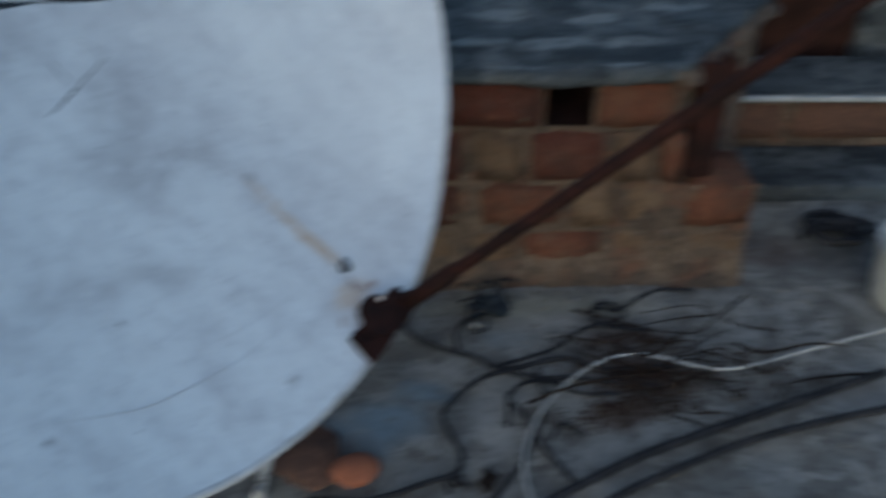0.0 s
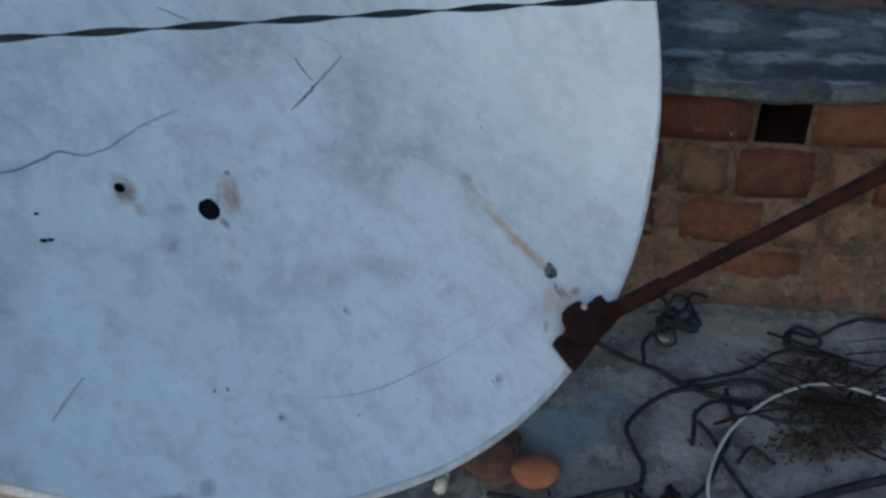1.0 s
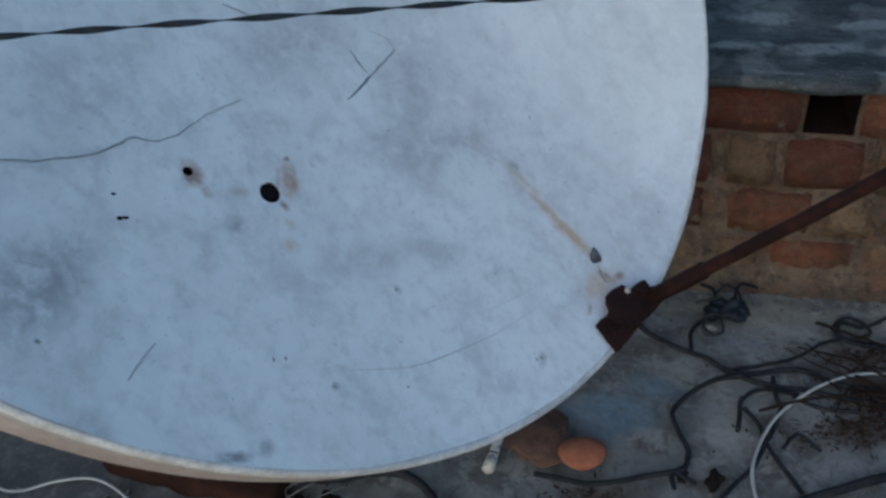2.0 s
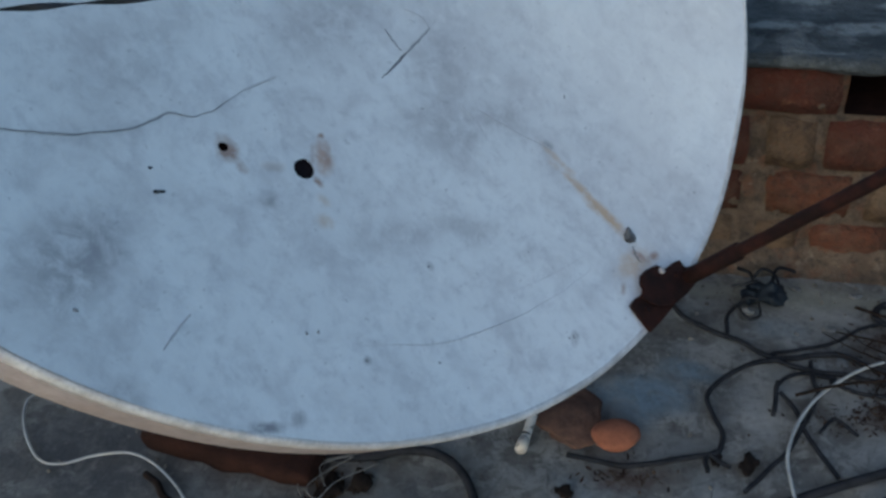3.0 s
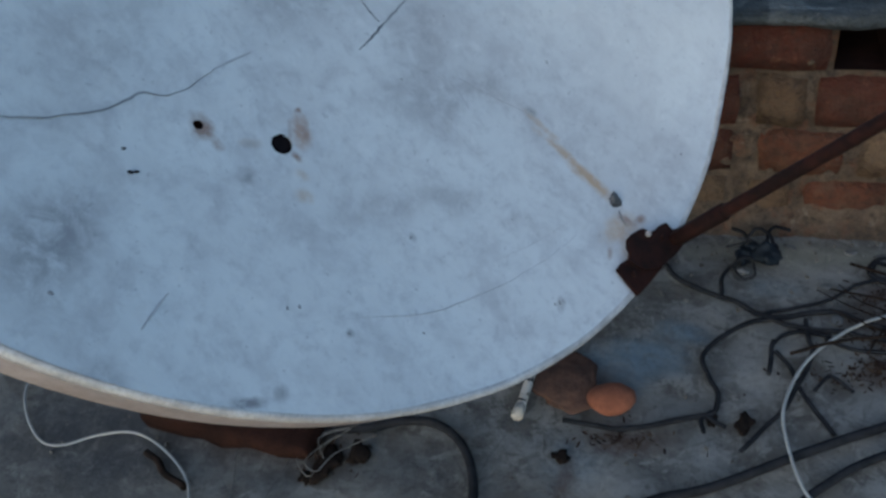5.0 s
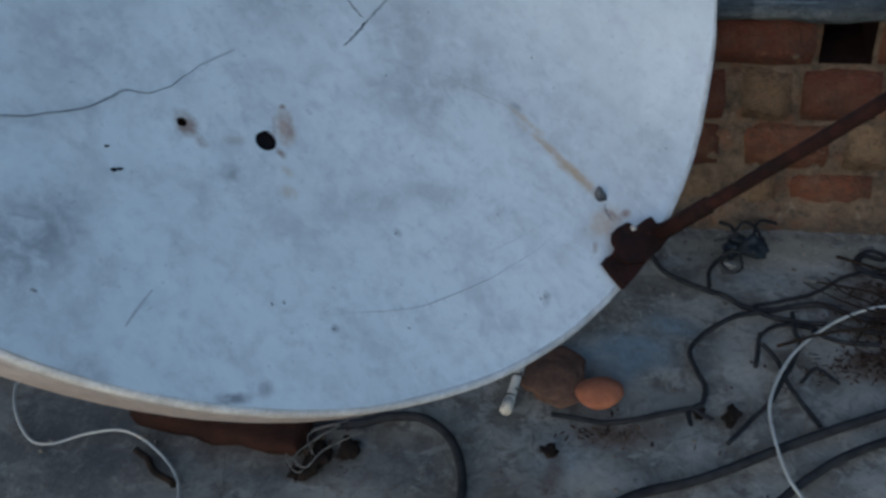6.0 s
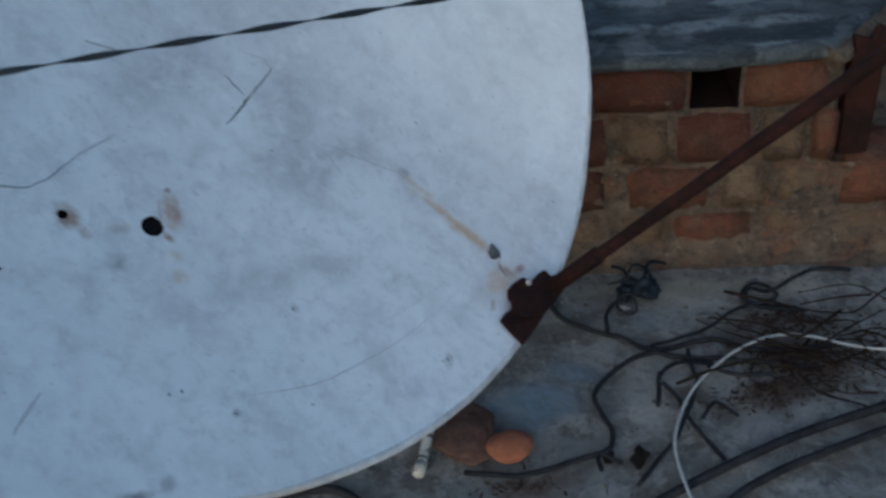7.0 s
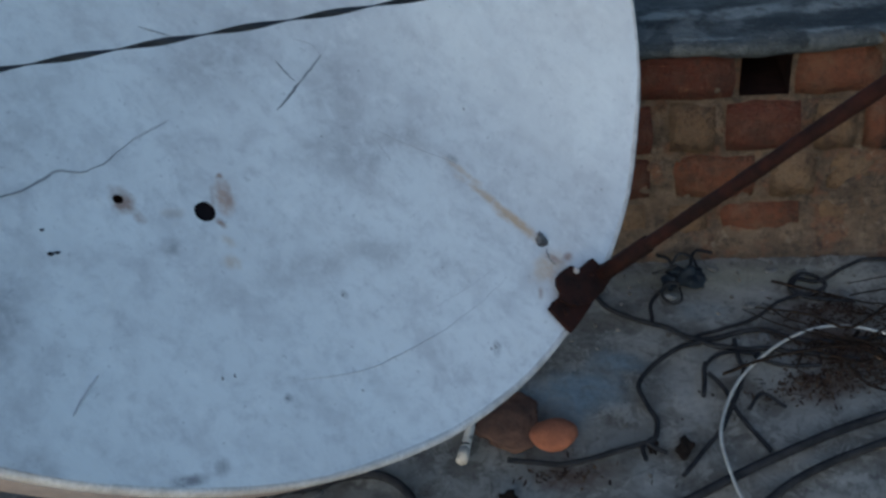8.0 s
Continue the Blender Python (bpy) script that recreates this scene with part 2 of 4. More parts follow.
def rust():
    n = Nodes("rusted_iron", 0.88, 0.15)
    n.bsdf.inputs["Specular IOR Level"].default_value = 0.15
    col = n.mix(n.step(n.noise(30, 8, 0.7), 0.35, 0.65), (0.012, 0.006, 0.0055), (0.033, 0.0115, 0.0085))
    col = n.mix(n.step(n.noise(120, 4, seed=2), 0.5, 0.75, 0.0, 0.7), col, (0.010, 0.007, 0.006))
    return n.done(col, n.math("ADD", n.noise(90, 6), n.noise(300, 3)), 0.6, 0.002)


def mortar():
    n = Nodes("crumbling_mortar", 0.95)
    col = n.mix(n.step(n.noise(14, 8, 0.7), 0.36, 0.64), (0.066, 0.046, 0.033), (0.150, 0.108, 0.074))
    col = n.mix(n.step(n.noise(20, 7, 0.65, seed=8), 0.50, 0.64, 0.0, 0.75), col, (0.140, 0.060, 0.032))
    col = n.mix(n.step(n.noise(55, 8, 0.75, seed=3), 0.46, 0.66, 0.0, 0.8), col, (0.030, 0.022, 0.018))
    col = n.mix(n.step(n.noise(38, 6, 0.7, seed=19), 0.58, 0.68, 0.0, 0.6), col, (0.20, 0.165, 0.125))
    return n.done(col, n.math("ADD", n.noise(40, 9, 0.75), n.noise(130, 4)), 1.0, 0.010)


def speckled():
    n = Nodes("chipped_white_pipe", 0.7)
    col = n.mix(n.step(n.noise(30, 6), 0.35, 0.65), (0.40, 0.36, 0.31), (0.58, 0.54, 0.48))
    col = n.mix(n.step(n.noise(95, 4, 0.6, seed=5), 0.56, 0.62, 0.0, 0.9), col, (0.05, 0.045, 0.04))
    return n.done(col, n.noise(120, 4), 0.3, 0.001)


PAINT = dish_paint()
LIP = plain("cream_edge_paint", (0.29, 0.235, 0.215), (0.39, 0.33, 0.305), 14, 0.7, bump=0.2)
EDGE = plain("chipped_white_edge_paint", (0.40, 0.375, 0.36), (0.66, 0.635, 0.62), 45, 0.6, bump=0.2)
SCRATCH = plain("scratched_bare_metal", (0.22, 0.225, 0.24), (0.36, 0.365, 0.38), 60, 0.7)
RUST = rust()
HOLE_DARK = plain("near_black_hole_backing", (0.006, 0.005, 0.007), (0.013, 0.010, 0.012), 90, 0.95)
DARKLINE = plain("deep_scratch", (0.075, 0.08, 0.095), (0.15, 0.155, 0.17), 60, 0.8)
FAINT = plain("faint_scratch_in_paint", (0.43, 0.43, 0.45), (0.55, 0.55, 0.57), 60, 0.7)
PALEBOLT = plain("worn_bright_bolt_metal", (0.40, 0.36, 0.34), (0.55, 0.50, 0.47), 90, 0.5, 0.2)
FAINTEST = plain("hairline_in_paint", (0.50, 0.50, 0.52), (0.60, 0.60, 0.615), 60, 0.7)
CHIP = plain("chipped_paint", (0.22, 0.225, 0.24), (0.34, 0.34, 0.355), 60, 0.8)
STEEL = plain("dull_bolt_metal", (0.08, 0.078, 0.08), (0.15, 0.145, 0.15), 90, 0.5, 0.6)
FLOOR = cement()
RED = brick_clay("dark_red_brick", (0.058, 0.020, 0.014), (0.082, 0.026, 0.018), 0.30)
ORANGE = brick_clay("orange_brick", (0.098, 0.036, 0.021), (0.128, 0.050, 0.029), 0.45)
TAN = brick_clay("tan_brick", (0.115, 0.074, 0.045), (0.150, 0.100, 0.062), 0.8)
MORTAR = mortar()
COPING = coping_cement()
BLACK = plain("black_cable_sheath", (0.010, 0.011, 0.014), (0.030, 0.030, 0.033), 40, 0.85)
BLACK.node_tree.nodes["Principled BSDF"].inputs["Specular IOR Level"].default_value = 0.15
BLUEBLACK = plain("black_plastic_tape", (0.006, 0.009, 0.014), (0.012, 0.018, 0.026), 50, 0.6)
BLUEBLACK.node_tree.nodes["Principled BSDF"].inputs["Specular IOR Level"].default_value = 0.2
WHITE = plain("dusty_white_cable_sheath", (0.30, 0.30, 0.295), (0.44, 0.44, 0.42), 30, 0.6)
TWIG = plain("dead_twig_bark", (0.010, 0.008, 0.007), (0.026, 0.017, 0.013), 50, 0.95)
CLAY = plain("broken_brick_clay", (0.20, 0.068, 0.034), (0.28, 0.10, 0.052), 30, 0.95, bump=0.6, distance=0.004)
DULLCLAY = plain("dirty_brick_clay", (0.066, 0.042, 0.034), (0.135, 0.074, 0.052), 24, 0.95, bump=0.6, distance=0.004)
# clay colour taken far down to hold the shade beneath the dish
DARKCLAY = plain("dark_shaded_brick_clay", (0.014, 0.007, 0.0055), (0.032, 0.014, 0.010), 24, 0.95, bump=0.6, distance=0.004)
CAVITY_SHADE = plain("shaded_cavity_clay", (0.010, 0.005, 0.005), (0.022, 0.010, 0.008), 24, 0.98, bump=0.6, distance=0.004)
WHITEWASH = plain("whitewashed_slab", (0.20, 0.22, 0.24), (0.32, 0.34, 0.36), 14, 0.85)
LIMED = speckled()
OLDWIRE = plain("grimy_wire_sheath", (0.08, 0.075, 0.07), (0.17, 0.16, 0.15), 40, 0.7)
STONE = plain("grey_rubble", (0.11, 0.11, 0.108), (0.20, 0.195, 0.185), 35, 0.95, bump=0.6, distance=0.004)
for coat in (DARKCLAY, CAVITY_SHADE, TWIG, DULLCLAY, HOLE_DARK):
    coat.node_tree.nodes["Principled BSDF"].inputs["Specular IOR Level"].default_value = 0.1

# ---- mesh helpers ----


def empty(name, at=(0, 0, 0)):
    ob = new(name)
    ob.empty_display_size = 0.05
    ob.location = at
    return ob


def part(name, bm, material, parent=None, label="", smooth=False):
    """Link a bmesh as one object, under a thing where one is given."""
    me = bpy.data.meshes.new(name)
    bm.normal_update()
    bm.to_mesh(me)
    bm.free()
    for p in me.polygons:
        p.use_smooth = smooth
    me.materials.append(material)
    ob = new(name, me)
    if parent is not None:
        ob.parent = parent
        ob.matrix_parent_inverse = Matrix.Translation(parent.location).inverted()
    if label:
        ob["label"] = label
    return ob


def spline(pts, per=8):
    """A smooth line through the points."""
    P = [Vector(p) for p in pts]
    P = [P[0] * 2 - P[1]] + P + [P[-1] * 2 - P[-2]]
    out = []
    for a, b, c, e in zip(P, P[1:], P[2:], P[3:]):
        for k in range(per):
            s = k / per
            out.append(0.5 * (2 * b + (c - a) * s + (2 * a - 5 * b + 4 * c - e) * s * s + (3 * b - a - 3 * c + e) * s ** 3))
    return out + [P[-2]]


def sweep(bm, line, rx, ry=None, sides=8, twist=0.0, taper=None, up=(0, 0, 1)):
    """Sweep an ellipse along a line; twist in turns per metre, taper(s) scales it."""
    ry = ry or rx
    rings, run = [], 0.0
    for i, p in enumerate(line):
        d = (line[min(i + 1, len(line) - 1)] - line[max(i - 1, 0)]).normalized()
        side = d.cross(Vector(up))
        side = side.normalized() if side.length > 1e-4 else d.orthogonal().normalized()
        top = side.cross(d)
        if i:
            run += (p - line[i - 1]).length
        k = taper(i / (len(line) - 1)) if taper else 1.0
        ring = []
        for j in range(sides):
            a = 2 * math.pi * j / sides
            x, y = rx * k * math.cos(a), ry * k * math.sin(a)
            w = 2 * math.pi * twist * run
            x, y = x * math.cos(w) - y * math.sin(w), x * math.sin(w) + y * math.cos(w)
            ring.append(bm.verts.new(p + side * x + top * y))
        rings.append(ring)
    for r, q in zip(rings, rings[1:]):
        for j in range(sides):
            bm.faces.new((r[j], r[(j + 1) % sides], q[(j + 1) % sides], q[j]))
    bm.faces.new(rings[0][::-1])
    bm.faces.new(rings[-1])


def box(bm, lo, hi, bevel=0.0, seg=1):
    m = Matrix.LocRotScale((Vector(lo) + Vector(hi)) / 2, None, Vector(hi) - Vector(lo))
    v = bmesh.ops.create_cube(bm, size=1, matrix=m)["verts"]
    if bevel:
        edges = list({e for q in v for e in q.link_edges})
        bmesh.ops.bevel(bm, geom=edges, offset=bevel, segments=seg, affect="EDGES", profile=0.5)


def roughen(bm, amount, scale, seed=0.0):
    for q in bm.verts:
        p = q.co * scale + Vector((seed, seed * 2, seed * 3))
        q.co += Vector((noise.noise(p), noise.noise(p + Vector((7, 0, 0))), noise.noise(p + Vector((0, 9, 0))))) * amount


def lump(size, seed, rough=0.3, cuts=2):
    """An uneven stone-like lump of that size, resting on z = 0."""
    bm = bmesh.new()
    bmesh.ops.create_icosphere(bm, subdivisions=cuts + 1, radius=0.5)
    for q in bm.verts:
        q.co *= 1 + rough * noise.noise(q.co * 2.2 + Vector((seed, 0, seed))) + 0.35 * rough * noise.noise(q.co * 7 + Vector((0, seed, 0)))
        q.co = Vector((q.co.x * size[0], q.co.y * size[1], q.co.z * size[2]))
    low = min(q.co.z for q in bm.verts)
    for q in bm.verts:
        q.co.z = max(q.co.z - low, 0.1 * size[2]) - 0.1 * size[2]
    return bm


def loose(name, bm, material, at, turn, label, category, group="", smooth=True, tilt=0.0):
    ob = part(name, bm, material, smooth=smooth)
    ob.matrix_world = pose(*at, tilt, 0, turn)
    return tagged(ob, label, category, group)


# ---- floor and far ground ----
def ground():
    bm = bmesh.new()
    xs = [-400, -80, -20, -6, -2.5] + [-1.3 + 0.0125 * k for k in range(209)] + [2.5, 6, 20, 80, 400]
    ys = [-400, -80, -20, -6, -2, -0.5, 0, 0.2] + [0.4 + 0.0125 * k for k in range(117)] + [2.5, 6, 20, 80, 400]
    grid = []
    for y in ys:
        row = []
        for x in xs:
            p = Vector((x, y, 0))
            near = abs(x) < 1.4 and 0.35 < y < 1.9
            h = (0.006 * noise.noise(p * 5) + 0.003 * noise.noise(p * 17) + 0.0015 * noise.noise(p * 45) - 0.004) if near else -0.006
            row.append(bm.verts.new((x, y, h)))
        grid.append(row)
    for a, b in zip(grid, grid[1:]):
        for k in range(len(xs) - 1):
            bm.faces.new((a[k], a[k + 1], b[k + 1], b[k]))
    return tagged(part("ground", bm, FLOOR, smooth=True), "worn grey-blue cement roof floor with stains, cracks and painted shade", "floor", kind="structure")


ground()

# ---- the brick parapet ----
WALL_Y, WALL_TOP, WALL_END = 1.265, 0.333, 0.605
HOLE = (0.343, 0.407, 0.258, 0.328)


def broken_end(y):
    """Where the coping breaks off, slanting back from the wall's face."""
    return 0.506 + (y - 1.237) * 0.78


def parapet():
    wall = empty("wall_north", (0, WALL_Y + 0.13, 0))
    tagged(wall, "low crumbling brick parapet wall with worn mortar", "wall", kind="structure")
    bm = bmesh.new()
    xs = np.concatenate([np.arange(-1.3, 0.1, 0.03), np.arange(0.1, 0.66, 0.0065)])
    xs = sorted(set([round(float(x), 4) for x in xs if not (HOLE[0] - 0.003 < x < HOLE[0] + 0.003 or HOLE[1] - 0.003 < x < HOLE[1] + 0.003)] + [HOLE[0], HOLE[1]]))
    zs = [round(0.0065 * k, 4) for k in range(-2, 39)] + [HOLE[2], 0.264, 0.271, 0.278, 0.285, 0.292, 0.3, 0.308, 0.318, HOLE[3], WALL_TOP]
    top = lambda x: WALL_TOP if x < WALL_END - 0.07 else 0.165
    grid = {}
    for i, x in enumerate(xs):
        for j, z in enumerate(zs):
            p = Vector((x, 0, z))
            y = WALL_Y + 0.0065 + 0.006 * noise.noise(p * 18) + 0.005 * noise.noise(p * 50) + 0.003 * noise.noise(p * 110)
            if z < 0.05:
                y -= (0.05 - z) * 0.45
            grid[i, j] = bm.verts.new((x, y, z))
    for i in range(len(xs) - 1):
        for j in range(len(zs) - 1):
            cx, cz = (xs[i] + xs[i + 1]) / 2, (zs[j] + zs[j + 1]) / 2
            if HOLE[0] < cx < HOLE[1] and HOLE[2] < cz < HOLE[3] or cz > top(cx):
                continue
            bm.faces.new((grid[i, j], grid[i + 1, j], grid[i + 1, j + 1], grid[i, j + 1]))
    for q in [q for q in bm.verts if not q.link_faces]:
        bm.verts.remove(q)
    # sides of the missing header, and the body behind the face
    x0, x1, z0, z1 = HOLE
    a = [(x0, z0), (x1, z0), (x1, z1), (x0, z1)]
    part("mortar", bm, MORTAR, wall, "tan crumbling mortar", smooth=True)
    # lining coloured near black, so the recess's shade is in its colour
    bm = bmesh.new()
    f = [bm.verts.new((x, WALL_Y + 0.006, z)) for x, z in a]
    g = [bm.verts.new((x, WALL_Y + 0.133, z)) for x, z in a]
    for k in range(4):
        bm.faces.new((f[k], f[(k + 1) % 4], g[(k + 1) % 4], g[k]))
    bm.faces.new(g)
    part("cavity", bm, CAVITY_SHADE, wall, "cavity of a missing brick, its shade painted near black")
    bm = bmesh.new()
    for outline in ([(-1.3, 1.400), (broken_end(1.400) - 0.012, 1.400), (broken_end(1.500) - 0.012, 1.500), (-1.3, 1.500)], [(0.420, 1.285), (broken_end(1.285) - 0.012, 1.285), (broken_end(1.398) - 0.012, 1.398), (0.420, 1.398)]):
        lo, hi = [[bm.verts.new((x, y, z)) for x, y in outline] for z in (-0.02, WALL_TOP - 0.004)]
        for k in range(4):
            bm.faces.new((lo[k], lo[(k + 1) % 4], hi[(k + 1) % 4], hi[k]))
        bm.faces.new(hi)
    box(bm, (WALL_END - 0.068, WALL_Y + 0.03, -0.02), (0.655, WALL_Y + 0.25, 0.16))
    bmesh.ops.recalc_face_normals(bm, faces=bm.faces)
    part("core", bm, MORTAR, wall)
    # crumbled mortar along the slanting break
    bm = bmesh.new()
    sweep(bm, spline([(broken_end(y) - 0.004, y, 0.336) for y in (1.244, 1.30, 1.36, 1.42, 1.49)], 8), 0.017, 0.011, 12)
    roughen(bm, 0.007, 34)
    roughen(bm, 0.004, 90, 3)
    part("mortar_fillet", bm, MORTAR, wall, "crumbled tan mortar on the broken end", smooth=True)
    return wall


parapet_wall = parapet()


def coping():
    bm = bmesh.new()
    us = [k / 150 for k in range(151)]
    prof = [(1.262, 0.328), (1.250, 0.329), (1.243, 0.337), (1.246, 0.347)] + [(1.25 + 0.012 * k, 0.349 + 0.0002 * k) for k in range(1, 22)] + [(1.506, 0.351), (1.506, 0.326)]
    rows = []
    for u in us:
        row = []
        for k, (y, z) in enumerate(prof):
            x = -1.32 + u * (broken_end(y) + 1.32)
            p = Vector((x, y, z))
            w = 0.010 * noise.noise(p * 9) + 0.006 * noise.noise(p * 31)
            edge = 1.0 if k < 5 else 0.35
            row.append(bm.verts.new((x, y + w * edge, z + (0.007 * noise.noise(p * 14 + Vector((3, 3, 3))) if k < 24 else 0))))
        rows.append(row)
    for a, b in zip(rows, rows[1:]):
        for k in range(len(prof) - 1):
            bm.faces.new((a[k], b[k], b[k + 1], a[k + 1]))
        bm.faces.new((a[-1], b[-1], b[0], a[0]))
    bm.faces.new(rows[0])
    bm.faces.new(rows[-1][::-1])
    bmesh.ops.recalc_face_normals(bm, faces=bm.faces)
    return tagged(part("wall_coping", bm, COPING, smooth=True), "dark lichened cement coping with pale worn patches", "coping", kind="structure")


coping()


def far_terrace():
    """The lower parapet and step past the end of the wall."""
    wall = empty("wall_east", (1.1, 1.66, 0))
    tagged(wall, "low far brick wall with a whitewashed top slab", "wall", kind="structure")
    bm = bmesh.new()
    box(bm, (0.60, 1.605, -0.02), (2.2, 1.72, 0.122), 0.004)
    part("core", bm, MORTAR, wall)
    bm = bmesh.new()
    box(bm, (0.58, 1.585, 0.124), (2.2, 1.74, 0.142), 0.005, 2)
    roughen(bm, 0.004, 9)
    part("top_slab", bm, COPING, wall, "dark cement top slab")
    bm = bmesh.new()
    box(bm, (0.58, 1.578, 0.130), (2.2, 1.584, 0.140), 0.001)
    roughen(bm, 0.002, 15)
    part("edge_strip", bm, WHITEWASH, wall, "whitewashed slab edge")
    bm = bmesh.new()
    box(bm, (0.57, 1.47, -0.02), (2.2, 1.603, 0.03), 0.008, 2)
    roughen(bm, 0.006, 11)
    tagged(part("step", bm, COPING), "stained blue-grey plastered step beside the low wall", "step", kind="structure")
    bm = bmesh.new()
    box(bm, (0.56, 1.80, -0.02), (1.005, 1.90, 0.42), 0.006, 2)
    roughen(bm, 0.008, 9)
    tagged(part("wall_far", bm, DARKCLAY), "dark brown wall behind the low parapet", "wall", kind="structure")
    bm = bmesh.new()
    box(bm, (1.010, 1.79, -0.02), (2.2, 1.91, 0.42), 0.006, 2)
    roughen(bm, 0.008, 9)
    tagged(part("wall_side", bm, COPING), "blue-grey stained plaster wall beside the dark wall", "wall", kind="structure")
    bm = bmesh.new()
    box(bm, (-1.3, 1.520, -0.02), (0.55, 1.62, 0.338), 0.006, 2)
    roughen(bm, 0.008, 11)
    tagged(part("wall_rear", bm, DULLCLAY), "dark red brick wall behind the coping", "wall", kind="structure")
    return wall


far_wall = far_terrace()

# ---- the dish ----
DISH_AT = Matrix(((0.360, -0.518, 0.776, -0.246), (0.933, 0.200, -0.300, 0.977), (0.0, 0.832, 0.555, 0.694), (0, 0, 0, 1)))
R, DEPTH = 0.567, 0.120
# place, half axes and turn of each worn bolt hole
BOLT_HOLES = ((-0.282, -0.21, 0.0050, 0.0039, -10.0), (-0.229, -0.26, 0.0105, 0.0087, -10.0), (0.024, -0.501, 0.0075, 0.0052, 0.9))


def bowl(a, b, lift=0.0):
    return Vector((a, b, DEPTH * (a * a + b * b) / R ** 2 + lift))


def out_of_round(angle):
    """How far the bent rim stands out, by the angle in the dish's plane."""
    return 0.0045 * math.exp(-((math.degrees(angle) - 205) / 14) ** 2) - 0.0025 * math.exp(-((math.degrees(angle) - 295) / 8) ** 2)


def dish_shell():
    from mathutils.geometry import delaunay_2d_cdt
    pts, edges, holes = [], [], []

    def loop(cx, cy, rx, ry, turn, count):
        first, w = len(pts), radians(turn)
        for k in range(count):
            a = 2 * math.pi * k / count
            grow = out_of_round(a) if count > 100 else 0.0
            x, y = (rx + grow) * math.cos(a), (ry + grow) * math.sin(a)
            pts.append(Vector((cx + x * math.cos(w) - y * math.sin(w), cy + x * math.sin(w) + y * math.cos(w))))
            edges.append((first + k, first + (k + 1) % count))

    def inside(p, hole, grow):
        w = radians(hole[4])
        x, y = p[0] - hole[0], p[1] - hole[1]
        return math.hypot((x * math.cos(w) + y * math.sin(w)) / hole[2], (y * math.cos(w) - x * math.sin(w)) / hole[3]) < grow

    loop(0, 0, R - 0.0012, R - 0.0012, 0, 192)
    for hole in BOLT_HOLES:
        loop(*hole, 24)
    step = 0.018
    for i in range(-32, 33):
        for j in range(-32, 33):
            a, b = (i + 0.5 * (j % 2)) * step, j * step * 0.87
            if math.hypot(a, b) < R - 0.012 and not any(inside((a, b), hole, 1.6) for hole in BOLT_HOLES):
                pts.append(Vector((a, b)))
    verts, _, faces, _, _, _ = delaunay_2d_cdt(pts, edges, [], 0, 1e-6)
    bm = bmesh.new()
    vs = [bm.verts.new(bowl(p.x, p.y, 0.0015 * noise.noise(Vector((p.x * 6, p.y * 6, 0))))) for p in verts]
    for f in faces:
        c = sum((verts[k] for k in f), Vector((0, 0))) / len(f)
        if c.length > R + 0.006 or any(inside(c, hole, 0.99) for hole in BOLT_HOLES):
            continue
        bm.faces.new([vs[k] for k in f])
    bmesh.ops.recalc_face_normals(bm, faces=bm.faces)
    if sum(f.normal.z for f in bm.faces) < 0:
        bmesh.ops.reverse_faces(bm, faces=bm.faces)
    return bm


def ribbon(points, width, lift=0.0006):
    """A thin raised strip that follows the bowl through points (a, b)."""
    line = spline([(a, b, 0) for a, b in points], 5)
    bm = bmesh.new()
    left, right, ridge = [], [], []
    for k, p in enumerate(line):
        d = (line[min(k + 1, len(line) - 1)] - line[max(k - 1, 0)]).normalized()
        s = k / (len(line) - 1)
        w = width * (0.35 + 0.65 * math.sin(math.pi * min(max(s, 0.04), 0.96))) * (1 + 0.5 * noise.noise(Vector((s * 14, width * 900, 0)))) / 2
        wob = 0.0012 * noise.noise(Vector((s * 20, points[0][0] * 30, 0)))
        side = Vector((-d.y, d.x, 0))
        c = p + side * wob
        left.append(bm.verts.new(bowl(*(c + side * w).xy, lift)))
        right.append(bm.verts.new(bowl(*(c - side * w).xy, lift)))
        ridge.append(bm.verts.new(bowl(*c.xy, lift + 0.0004)))
    for k in range(len(line) - 1):
        bm.faces.new((left[k], ridge[k], ridge[k + 1], left[k + 1]))
        bm.faces.new((ridge[k], right[k], right[k + 1], ridge[k + 1]))
    bmesh.ops.recalc_face_normals(bm, faces=bm.faces)
    return bm


def prism(outline, z0, z1, bevel=0.0, slope=0.0):
    bm = bmesh.new()
    lo = [bm.verts.new((x, y, z0 + slope * (-y - R))) for x, y in outline]
    hi = [bm.verts.new((x, y, z1 + slope * (-y - R))) for x, y in outline]
    n = len(outline)
    for k in range(n):
        bm.faces.new((lo[k], lo[(k + 1) % n], hi[(k + 1) % n], hi[k]))
    bm.faces.new(lo[::-1])
    bm.faces.new(hi)
    bmesh.ops.recalc_face_normals(bm, faces=bm.faces)
    if bevel:
        bmesh.ops.bevel(bm, geom=list(bm.edges), offset=bevel, segments=1, affect="EDGES")
    return bm


